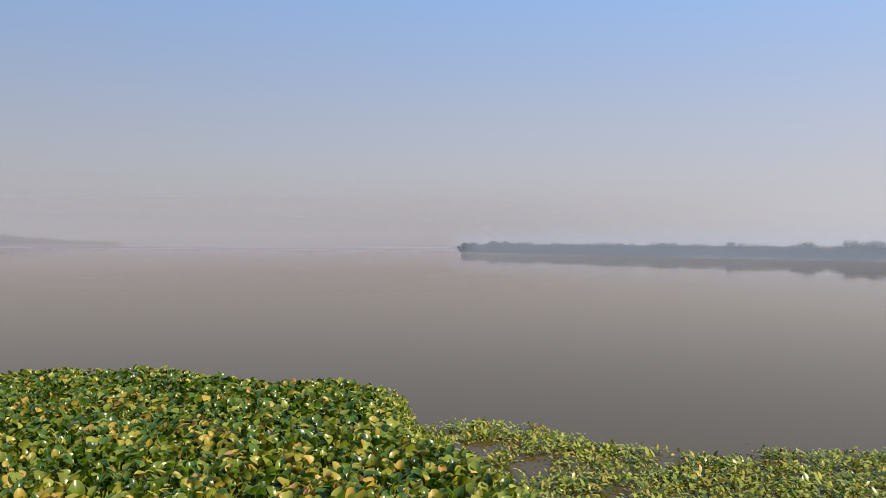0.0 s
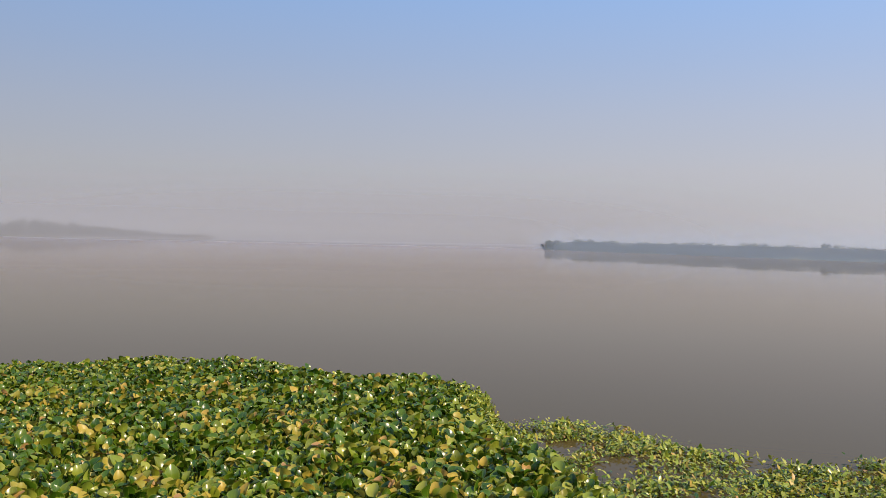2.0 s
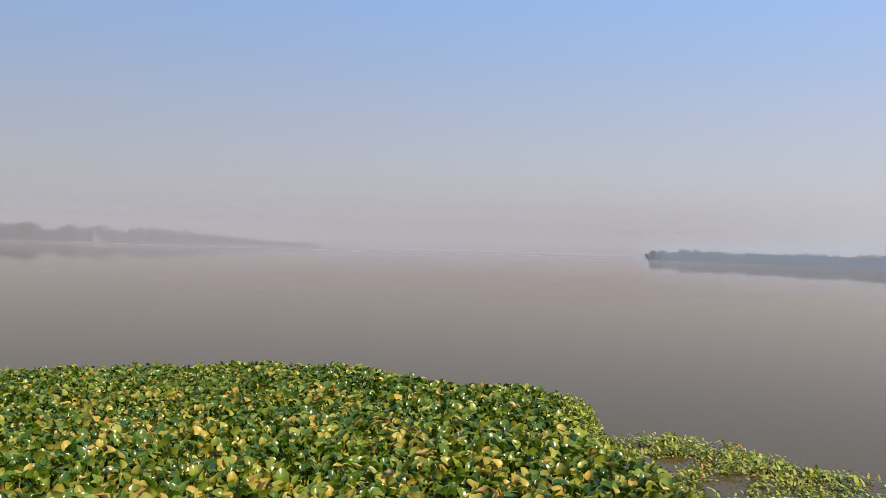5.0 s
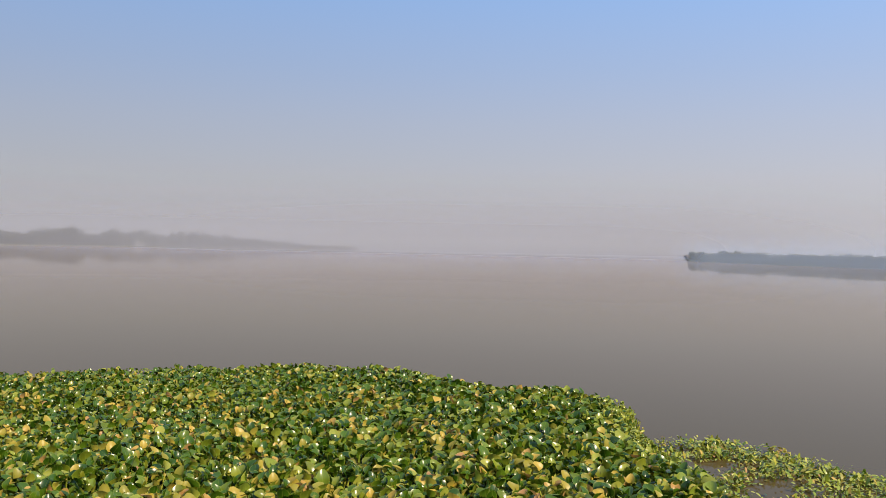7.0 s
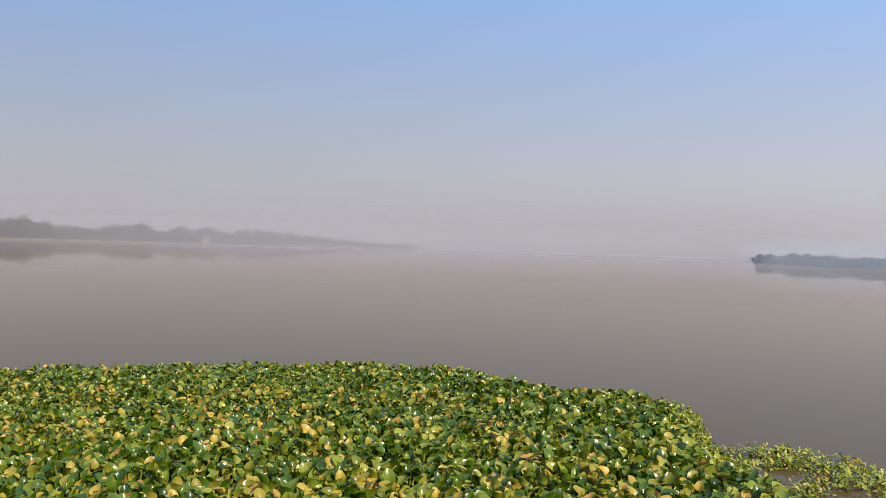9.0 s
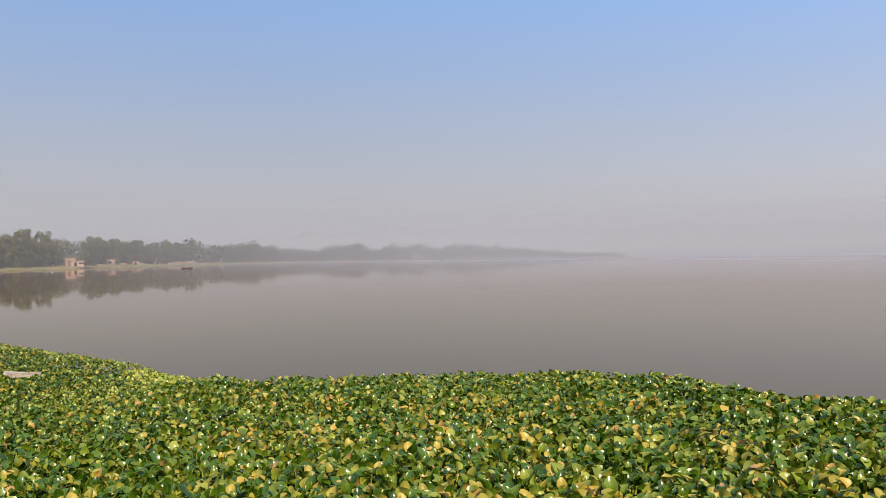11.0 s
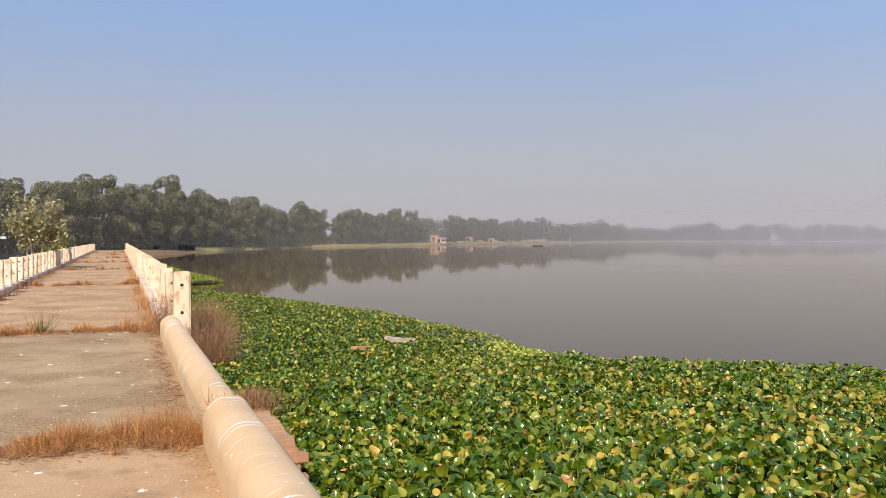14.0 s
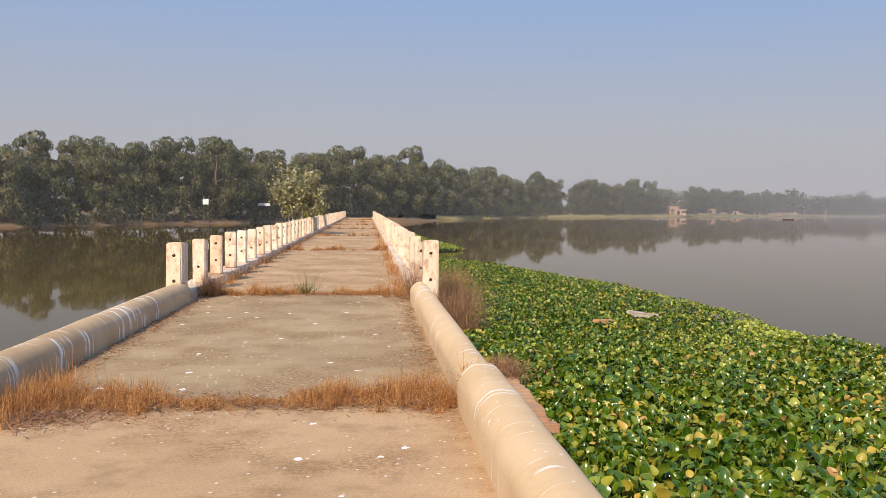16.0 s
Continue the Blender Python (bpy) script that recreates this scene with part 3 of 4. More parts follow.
def spread(poly, per_m2):
    xs, ys = [p[0] for p in poly], [p[1] for p in poly]
    n = int((max(xs) - min(xs)) * (max(ys) - min(ys)) * per_m2)
    x, y = rng.uniform(min(xs), max(xs), n), rng.uniform(min(ys), max(ys), n)
    ok = inside(poly, x, y)
    return x[ok], y[ok]


def leaf_kinds(x, y, edge, yellow=0.3):
    """0 green, 1 pale, 2 yellow; yellow ones gather in loose drifts."""
    drift = 0.5 + 0.5 * waves(x, y, 1.3, 2.2)
    u = rng.uniform(0, 1, len(x))
    k = np.where(u < yellow * (0.15 + 1.75 * drift ** 2) * np.where((x < 4.5) & (y > 5), 0.6, 1.0) * np.where(y > 9, 0.7, 1.0) * np.clip(1.9 - 0.13 * x, 0.5, 1.0), 2, np.where(u > 0.85, 1, 0))
    return np.where((edge < 0.55) & (rng.uniform(0, 1, len(x)) < 0.55), 1, k)


# Added dark sheet below the blades, painted as the shade in their gaps.
def gap_shade_sheet(name, poly, z, step=0.4):
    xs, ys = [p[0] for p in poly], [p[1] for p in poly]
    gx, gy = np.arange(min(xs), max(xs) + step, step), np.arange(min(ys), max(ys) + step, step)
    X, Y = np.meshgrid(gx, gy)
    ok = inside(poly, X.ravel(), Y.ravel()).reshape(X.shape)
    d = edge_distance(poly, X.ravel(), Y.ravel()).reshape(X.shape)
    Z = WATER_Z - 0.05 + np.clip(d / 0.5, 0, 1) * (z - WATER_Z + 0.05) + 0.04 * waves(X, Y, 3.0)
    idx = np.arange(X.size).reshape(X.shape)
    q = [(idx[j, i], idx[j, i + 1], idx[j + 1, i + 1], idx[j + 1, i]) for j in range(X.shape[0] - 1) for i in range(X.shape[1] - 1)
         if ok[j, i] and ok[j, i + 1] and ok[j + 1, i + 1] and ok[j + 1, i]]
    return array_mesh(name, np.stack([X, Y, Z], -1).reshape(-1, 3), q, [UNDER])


def petioles(name, pos, root, parent, wide=0.006):
    """Thin flat stems from the blades' bases down to the water."""
    n = len(pos)
    a = rng.uniform(0, math.tau, n)
    side = np.stack([np.cos(a), np.sin(a), 0 * a], -1) * wide
    v = np.stack([root - 1.6 * side, root + 1.6 * side, pos + side, pos - side], 1).reshape(-1, 3)
    q = np.arange(4 * n).reshape(n, 4)
    array_mesh(name, v, q, [LEAF_PALE], uvs=np.tile([(0.3, 0), (0.4, 0), (0.4, 1), (0.3, 1)], (n, 1)), parent=parent)


def build_mat(label, poly, near, size, far_density=330, singles=0, low=0.0, pale=0.0):
    mat = tagged(gap_shade_sheet("water_hyacinth", poly, -0.56 - low * 0.5), label, "water plants", kind="stuff")
    x, y = spread(poly, 430)
    dist = np.hypot(x, y)
    keep = rng.uniform(0, 1, len(x)) < np.where(dist < 16, 1.0, far_density / 430)
    x, y, dist = x[keep], y[keep], dist[keep]
    e = edge_distance(poly, x, y)
    on = (e > 0.02)
    x, y, dist, e = x[on], y[on], dist[on], e[on]
    e = np.where(x < 1.7, 2.0, e)
    kinds = leaf_kinds(x, y, e)
    kinds = np.where(rng.uniform(0, 1, len(x)) < pale, 1, kinds)
    n = len(x)
    top = mat_height(x, y) - low - 0.12 * np.clip(1 - e / 0.35, 0, 1) - 0.24 * np.clip(1 - e / 1.1, 0, 1) * np.clip((x - 7.5) / 1.5, 0, 1) * np.clip((8.0 - y) / 2.5, 0, 1)
    z = top + 0.025 - np.abs(rng.normal(0, 0.085, n))
    s = size * np.clip(rng.normal(1.0, 0.2, n), 0.55, 1.5) * np.where(e < 0.35, 0.7, 1.0)
    s = s * np.where((waves(x, y, 0.55, 5.0) > 0.55), 0.75, 1.0) * np.clip(1.14 - 0.038 * y, 0.58, 1.0)
    young = ((x - 7.2) / 0.8) ** 2 + ((y - 14.6) / 1.3) ** 2 < 1
    small = (np.abs(y - 13.3 - 0.5 * (x - 5.2)) < 0.8 + 0.3 * waves(x, y, 2.0)) & (x > 4.2) & (x < 8)       # a drift of young plants
    s, kinds = np.where(small, s * 0.72, s), np.where(small & (rng.uniform(0, 1, n) < 0.45), 1, kinds)
    fresh = young | small & (rng.uniform(0, 1, n) < 0.5)
    fringe = (x > 8.5) & (y < 6.5) & (e < 0.9)
    fresh |= fringe & (rng.uniform(0, 1, n) < 0.5)
    s, kinds = np.where(fringe, s * (0.5 + 0.5 * e / 0.9), s), np.where(fringe & (rng.uniform(0, 1, n) < 0.4), 1, kinds)
    s, z = np.where(young, 0.06, s), np.where(young, z - 0.08, z)
    kinds = np.where(young & (rng.uniform(0, 1, n) < 0.9), 1, kinds)
    pos = np.stack([x, y, z], -1)
    rot = turned(rng, n, radians(62), radians(26), 0.45)
    own = np.zeros(n, bool)
    if singles:
        centre = np.argsort(np.hypot(x - 4.6, y - 5.6) + (z < -0.42) * 50)[:singles]
        own[centre] = True
    for fine, shape in ((True, FINE), (False, COARSE)):
        pick = (dist < near if fine else dist >= near) & ~own
        if pick.any():
            v, f, uv, per = scatter(shape, rot[pick], s[pick][:, None], pos[pick])
            tagged(array_mesh("blades", v, f, [LEAF_GREEN, LEAF_PALE, LEAF_YELLOW, LEAF_YOUNG], np.repeat(np.where(fresh & (kinds == 1), 3, kinds)[pick], per), uv, mat), kind="stuff")
    stem = (dist < 14) & ((e < 0.5) | (rng.uniform(0, 1, n) < 0.3))
    root = pos[stem] + np.stack([rng.normal(0, 0.05, stem.sum()), rng.normal(0, 0.05, stem.sum()), -0.28 + 0 * x[stem]], -1)
    petioles("petioles", pos[stem], root, mat)
    if singles:
        meshes = []
        for m in (LEAF_GREEN_ONE, LEAF_PALE, LEAF_YELLOW_ONE):
            me = bpy.data.meshes.new("leaf")
            me.from_pydata(FINE[0].tolist(), [], FINE[1].tolist())
            me.polygons.foreach_set("use_smooth", [True] * len(me.polygons))
            me.uv_layers.new(name="UVMap").data.foreach_set("uv", FINE[2][FINE[1].ravel()].astype(np.float32).ravel())
            me.materials.append(m)
            meshes.append(me)
        for i in np.flatnonzero(own):
            ob = new("leaf", meshes[kinds[i]])
            ob.parent = mat
            ob.matrix_basis = Matrix.Translation(pos[i]) @ Matrix(rot[i].tolist()).to_4x4() @ Matrix.Scale(float(s[i]), 4)
    return mat


build_mat("dense floating water hyacinth, glossy green with yellowing leaves, beside the bridge", MAT_EDGE, 9.5, 0.082, singles=280)
build_mat("far drift of green water hyacinth against the bridge", PATCH_EDGE, 1.0, 0.12, 90, low=0.2, pale=0.45)


def build_low_mat():
    """Small sparse plants lying on the water, with gaps."""
    cx, cy = spread(LOW_EDGE, 62)                       # rosettes, close in drifts and missing in the gaps
    d = 0.5 + 0.5 * waves(cx, cy, 1.5, 3.3)
    gap = ((cx - 9.65) / 0.55) ** 2 + ((cy - 1.65) / 0.32) ** 2 < 1
    gap |= ((cx - 10.4) / 0.6) ** 2 + ((cy - 2.3) / 0.24) ** 2 < 1
    gap |= ((cx - 8.8) / 0.35) ** 2 + ((cy - 0.7) / 0.18) ** 2 < 1
    gap |= 0.5 + 0.5 * waves(cx, cy, 2.6, 0.7) < 0.22
    e = edge_distance(LOW_EDGE, cx, cy)
    ok = ~gap & (rng.uniform(0, 1, len(cx)) < np.clip(1.9 * d + 0.1, 0, 1)) & (e > 0.1 * rng.uniform(0, 1, len(cx)))
    cx, cy, d = cx[ok], cy[ok], d[ok]
    m, k = len(cx), 22
    spread_r, size, tall = rng.uniform(0.05, 0.12, m), np.clip(rng.normal(0.039, 0.011, m), 0.018, 0.065), rng.uniform(0.01, 0.075, m) * (0.5 + d)
    x, y = (np.repeat(c, k) + rng.normal(0, 1, m * k) * np.repeat(spread_r, k) for c in (cx, cy))
    n = m * k
    z = WATER_Z + 0.012 + np.repeat(tall, k) * rng.uniform(0, 1, n) ** 0.7
    light = np.repeat(rng.uniform(0, 1, m), k) + rng.normal(0, 0.25, n)
    kinds = np.where(light > 0.32, 1, np.where(light < 0.05, 2, 0))
    v, f, uv, per = scatter(SLIM, turned(rng, n, radians(14), radians(26)), (np.repeat(size, k) * rng.uniform(0.7, 1.3, n))[:, None], np.stack([x, y, z], -1))
    mat = tagged(array_mesh("water_hyacinth", v, f, [LEAF_GREEN, LEAF_YOUNG, LEAF_YELLOW], np.repeat(kinds, per), uv),
                 "sparse low drift of small yellow-green water plants with open water gaps", "water plants", kind="stuff")
    pick = rng.uniform(0, 1, n) < 0.08
    p = np.stack([x, y, z], -1)[pick]
    petioles("petioles", p + np.array([0, 0, 0.012]), p + np.stack([rng.normal(0, 0.04, len(p)), rng.normal(0, 0.04, len(p)), np.full(len(p), -0.1)], -1), mat, 0.004)


build_low_mat()


# ---- dry grass, twigs, weeds ----
STRAW = (np.array([(-0.5, 0, 0), (0.5, 0, 0), (-0.32, 0.5, 0.02), (0.32, 0.5, 0.02), (-0.08, 1, 0.16), (0.08, 1, 0.16)]), np.array([(0, 1, 3, 2), (2, 3, 5, 4)]),
         np.array([(0.3, 0), (0.4, 0), (0.3, 0.5), (0.4, 0.5), (0.3, 1), (0.4, 1)]))


def straw(name, label, category, x, y, z, length, mat, tilt=65, lean=22, wide=0.012, group="", kind="stuff"):
    n = len(x)
    rot = turned(rng, n, radians(tilt), radians(lean), 0.6)
    size = np.stack([np.full(n, wide), length, length], -1)
    v, f, uv = STRAW
    co = np.einsum("nij,nvj->nvi", rot, v[None] * size[:, None]) + np.stack([x, y, z], -1)[:, None]
    faces = (f[None] + (np.arange(n) * len(v))[:, None, None]).reshape(-1, 4)
    return tagged(array_mesh(name, co.reshape(-1, 3), faces, [mat], uvs=np.tile(uv, (n, 1))), label, category, group, kind)


def joint_grass(y0, tufts, thick, length, per=60):
    """Uneven tufts of fine dry grass with broken straw matted round them."""
    cx = rng.uniform(DECK_L, DECK_R, tufts)
    heavy = np.clip(0.3 + 0.5 * np.abs(cx + 1.15) / 1.6 + 0.8 * waves(cx, np.full(tufts, y0), 2.1, y0), 0.12, 1.15)
    cy = y0 + rng.normal(0, thick, tufts) * (0.45 + heavy) + 0.06 * np.sin(cx * 2.3 + y0)
    hgt = length * heavy * rng.uniform(0.2, 1.0, tufts) ** 0.8 * 1.2
    x, y = np.repeat(cx, per) + rng.normal(0, 0.028, tufts * per), np.repeat(cy, per) + rng.normal(0, 0.022, tufts * per)
    h = np.repeat(hgt, per) * rng.uniform(0.25, 1.15, tufts * per)
    wide = 0.0012 + 0.00035 * y0
    straw("dry_grass", "tufts of dry orange-brown grass in a deck joint", "grass", x, y, np.full(len(x), 0.004), h, DRY, 40, 34, wide)
    m = len(x) * 9 // 10
    straw("dry_grass", "tangled broken straw among dry grass in a deck joint", "grass", x[:m] + rng.normal(0, 0.04, m), y[:m] + rng.normal(0, 0.03, m),
          rng.uniform(0.05, 0.6, m) * h[:m], 0.42 * h[:m] + 0.02, DRY, 8, 40, wide)
    m = len(x) // 3
    straw("dry_litter", "dark leaf litter and fallen straw along a deck joint", "litter", x[-m:] + rng.normal(0, 0.05, m), y0 + rng.normal(-0.03, thick * 1.5, m), np.full(m, 0.01),
          rng.uniform(0.02, 0.11, m), TWIG, 6, 9, 0.005 + 0.0003 * y0)


joint_grass(7.7, 400, 0.13, 0.24, 44)
joint_grass(16.9, 150, 0.13, 0.3, 40)
joint_grass(33.9, 60, 0.16, 0.28, 30)
for jy in (51.0, 66.5, 81.5, 97.0, 114.0):
    joint_grass(jy, 36, 0.2, 0.28, 22)
for kx, n in ((-2.93, 2600), (0.7, 2400)):
    y = 16.5 + rng.exponential(22, n)
    y = y[(y < 130) & (waves(np.full(n, kx), y, 0.8, kx) > rng.uniform(-0.3, 0.5, n))]
    straw("dry_grass", "dry grass growing along the foot of the kerb", "grass", kx + rng.normal(0, 0.09, len(y)), y, np.full(len(y), 0.0),
          rng.uniform(0.06, 0.3, len(y)), DRY, 50, 28, 0.013)
n = 900
straw("dry_grass", "thick dry grass at the foot of a parapet beam", "grass", -2.85 + np.abs(rng.normal(0, 0.16, n)), 7.7 + rng.normal(0, 0.45, n), np.zeros(n), rng.uniform(0.08, 0.31, n), DRY, 60, 22, 0.005)
m = 2600
straw("dry_litter", "dark matted leaf litter beside the parapet beam", "litter", -2.95 + np.abs(rng.normal(0, 0.45, m)), 7.25 + rng.normal(0, 0.22, m), np.full(m, 0.012),
      rng.uniform(0.02, 0.09, m), TWIG, 8, 10, 0.009)
n = 260
straw("dry_grass", "dry grass over the joint of two parapet beams", "grass", rng.uniform(0.78, 1.1, n), 7.47 + rng.normal(0, 0.05, n), rng.uniform(0.05, 0.3, n), rng.uniform(0.06, 0.2, n), DRY, 45, 30, 0.006)


for lx, m in ((-2.95, 1500), (0.74, 900)):
    straw("dry_litter", "dry straw and leaf litter along the parapet's foot", "litter", lx + np.sign(lx) * -np.abs(rng.normal(0, 0.13, m)), rng.uniform(7.6, 16.5, m), np.full(m, 0.012),
          rng.uniform(0.03, 0.14, m), TWIG, 5, 7, 0.008)


def twig_bush(label, at, height, width, stems, mat=TWIG):
    ob = thing("dry_bush", label, "bush", at=at)
    n = int(stems * 1.7)
    x, y = rng.normal(0, width * 0.3, n), rng.normal(0, width * 0.3, n)
    b = straw("twig_tangle", "", "", x * 0.4, y * 0.4, np.zeros(n), height * rng.uniform(0.4, 1.1, n), mat, 60, 24, 0.005, kind="stuff")
    b.parent = ob
    c = straw("side_tangle", "", "", x, y, rng.uniform(0.1, 0.8, n) * height, 0.3 * height * rng.uniform(0.4, 1.1, n), mat, 30, 45, 0.0045, kind="stuff")
    c.parent = ob


twig_bush("dry leafless brown bush beside the bridge wall", (1.62, 17.0, -0.55), 1.1, 1.0, 900)
twig_bush("dry leafless brown bush beside the bridge wall", (1.5, 14.6, -0.55), 0.95, 0.9, 700)
twig_bush("dry thorny twigs in front of a white post", (0.86, 15.95, 0.0), 0.8, 0.5, 220)
twig_bush("tangle of dry twigs on the brick pier", (1.33, 8.6, -0.02), 0.26, 0.6, 500)
twig_bush("dry grass tuft at the kerb's foot", (-2.85, 16.6, 0.0), 0.5, 0.6, 260, DRY)
n = 80
straw("weed", "small grey-green weed standing in a deck joint", "weed", -1.15 + rng.normal(0, 0.06, n), 17.0 + rng.normal(0, 0.06, n), np.zeros(n), rng.uniform(0.1, 0.5, n), WEED, 55, 26, 0.013)


# ---- trees ----
LEAFLET = (np.array([(-0.5, 0, 0), (0.5, 0, 0.05), (-0.4, 1, -0.1), (0.4, 1, -0.05)]), np.array([(0, 1, 3, 2)]), np.array([(0.3, 0), (0.7, 0), (0.3, 1), (0.7, 1)]))


def leaf_cloud(centres, radii, per, w, h, droop, mat, parent, name="crown"):
    """Foliage clumps of many small hanging leaf sprays."""
    pos, out = [], []
    for c, r in zip(centres, radii):
        d = rng.normal(0, 1, (per, 3))
        d /= np.linalg.norm(d, axis=1)[:, None]
        out.append(d)
        pos.append(np.array(c) + d * np.array([r, r, r * 0.85]) * rng.uniform(0.45, 1.05, (per, 1)) ** 0.5)
    pos, out = np.concatenate(pos), np.concatenate(out)
    n = len(pos)
    rot = turned(rng, n, radians(droop), radians(35), 0.7)
    size = np.stack([w * rng.uniform(0.6, 1.4, n), h * rng.uniform(0.6, 1.4, n), np.full(n, h)], -1)
    co = np.einsum("nij,nvj->nvi", rot, LEAFLET[0][None] * size[:, None]) + pos[:, None]
    faces = (LEAFLET[1][None] + (np.arange(n) * 4)[:, None, None]).reshape(-1, 4)
    out = out + rng.normal(0, 0.32, (n, 3)) + np.array([0, 0, 0.25])
    out /= np.linalg.norm(out, axis=1)[:, None]
    flat = np.cross(co[:, 1] - co[:, 0], co[:, 3] - co[:, 0])
    turn = np.einsum("ni,ni->n", flat, out) < 0
    faces[turn] = faces[turn][:, ::-1]
    ob = array_mesh(name, co.reshape(-1, 3), faces, [mat], uvs=np.tile(LEAFLET[2], (n, 1)), parent=parent)
    ob.data.normals_split_custom_set_from_vertices(np.repeat(out, 4, axis=0).tolist())   # each clump is shaded as a soft mass
    return ob


def build_tree(height, width, clumps, label):
    tree = thing("tree", label, "tree", "trees along the bank")
    bm = bmesh.new()
    lean = Vector((random.uniform(-0.08, 0.08), random.uniform(-0.08, 0.08), 1))
    spine = [lean * height * 0.8 * t + Vector((0.25 * noise.noise((t * 3, height, 1)), 0.25 * noise.noise((t * 3, height, 7)), 0)) for t in (0, 0.2, 0.4, 0.6, 0.8, 1)]
    tube(bm, spine, [0.24, 0.2, 0.17, 0.13, 0.09, 0.04])
    limbs = bmesh.new()
    centres, radii = [], []
    for k in range(clumps):
        t = (k + 0.5) / clumps
        base = spine[1].lerp(spine[-1], t * 0.9)
        a = k * 2.4 + random.uniform(-0.5, 0.5)
        reach = width * 0.5 * (0.45 + 0.65 * math.sin(math.pi * min(1, 0.25 + 0.75 * t))) * random.uniform(0.55, 1.05)
        tip = base + Vector((math.cos(a) * reach, math.sin(a) * reach, height * 0.12 * random.uniform(0.2, 1.6)))
        tube(limbs, [base, base.lerp(tip, 0.5) + Vector((0, 0, 0.25)), tip], [0.08, 0.05, 0.02], 5)
        for _ in range(2):
            r = width * random.uniform(0.13, 0.24)
            centres.append(tip + Vector((random.gauss(0, 0.4), random.gauss(0, 0.4), random.uniform(-0.9, 0.5))))
            radii.append(r)
    part("trunk", bm, BARK, tree, smooth=True)
    part("limbs", limbs, BARK, tree, smooth=True)
    for k in range(7):
        a = k * 0.9 + random.random()
        centres.append(Vector((math.cos(a) * width * 0.33, math.sin(a) * width * 0.33, height * random.uniform(0.12, 0.35))))
        radii.append(width * random.uniform(0.12, 0.2))
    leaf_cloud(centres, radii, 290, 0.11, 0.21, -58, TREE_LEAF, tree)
    return tree


def build_trees():
    kinds = [build_tree(h, w, c, l) for h, w, c, l in (
        (10.5, 5.5, 13, "tall olive-green drooping tree on the lake bank"), (9.5, 6.0, 12, "broad olive-green tree on the lake bank"),
        (11.5, 5.0, 13, "tall slender olive-green tree on the lake bank"), (8.5, 5.5, 11, "dense grey-green tree on the lake bank"),
        (7.0, 4.5, 9, "low bushy olive tree at the water's edge"))]
    first = set()
    spots = []
    for row, (off, step) in enumerate(((3.5, 3.6), (8.5, 4.4), (15.0, 5.0))):
        az = -42.0
        while az < 26.0:
            r = float(shore(az)) + off
            gap = 12.5 < az < 13.2 or 19.0 < az < 20.4 or -1.6 < az < 0.8 and row < 1
            if not gap:
                spots.append((az, r + random.uniform(-1.5, 2.5), row))
            az += math.degrees(step * random.uniform(0.75, 1.3) / r)
            if 5 < az:
                az += math.degrees(step * 0.1 / r)
    for az, r, row in spots:
        k = random.choice((0, 1, 2, 3)) if row else random.choice((0, 1, 3, 4, 4))
        s = random.uniform(0.9, 1.06) * float(np.interp(az, [-42, -15, -6, 0, 3, 6.0, 9, 12, 13.2, 15, 18.5, 20.4, 21.5, 22.4, 24, 26], [1.0, 1.03, 1.13, 1.3, 1.4, 1.32, 1.18, 1.0, 0.95, 1.22, 1.16, 0.95, 1.2, 1.05, 0.95, 0.95]))
        x, y = place(az, r)
        m = pose(x, y, 0.0, 0, 0, random.uniform(0, 360))
        if k not in first:
            first.add(k)
            kinds[k].matrix_basis = m
        else:
            c = copy_thing(kinds[k], m)
            c.scale = (s, s, s * random.uniform(0.92, 1.08))


build_trees()


def far_wood(name, label, points, height, r, per, step, leaf=1.0, end=None):
    """A hazy line of trees or scrub along a far bank, one uneven mass of foliage."""
    centres, radii = [], []
    end = end or height
    for (a0, r0), (a1, r1) in zip(points, points[1:]):
        p0, p1 = Vector((*place(a0, r0), 0)), Vector((*place(a1, r1), 0))
        n = max(1, int((p1 - p0).length / step))
        for i in range(n):
            p = p0.lerp(p1, (i + random.random()) / n)
            along = (a0 + (a1 - a0) * i / n - points[0][0]) / (points[-1][0] - points[0][0])
            h = (height + (end - height) * along) * (0.87 + 0.28 * noise.noise((p.x * 0.05, p.y * 0.05, 2)) + (0.34 if r > 1 else 0.42) * noise.noise((p.x * 0.14 / r, p.y * 0.14 / r, 8)) + random.uniform(-0.1, 0.1))
            for z in np.linspace(r * 0.35, max(h - r * 0.5, r * 0.4), 1 + int(h / (r * 0.9))):
                centres.append((p.x + random.gauss(0, r * 0.5), p.y + random.gauss(0, r * 0.5), WATER_Z + 0.3 + z))
                radii.append(r * random.uniform(0.7, 1.2))
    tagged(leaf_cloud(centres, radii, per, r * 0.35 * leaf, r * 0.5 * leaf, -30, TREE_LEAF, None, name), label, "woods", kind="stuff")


far_wood("far_woods", "hazy grey-green line of trees on the far bank", [(22, 372), (26, 405), (32, 520), (40, 622), (46, 672)], 11.0, 2.2, 30, 2.0, 0.8, 9.5)
far_wood("far_woods", "faint low scrub on a far spit", [(46, 672), (49, 700), (54.4, 726)], 9.0, 1.7, 30, 1.8, 1.0, 2.0)
far_wood("far_woods", "faint hazy tree line on the distant bank", [(55, 1330), (64, 1320), (74.5, 1290)], 9.0, 4.0, 24, 4.0)
far_wood("far_scrub", "blue-grey scrub and low trees on a hazy spit", [(75.65, 286), (79, 255), (82, 232), (86, 212), (90.5, 194.5), (96, 177.5), (103, 158), (112, 142)], 2.6, 0.6, 50, 0.42, 0.6)
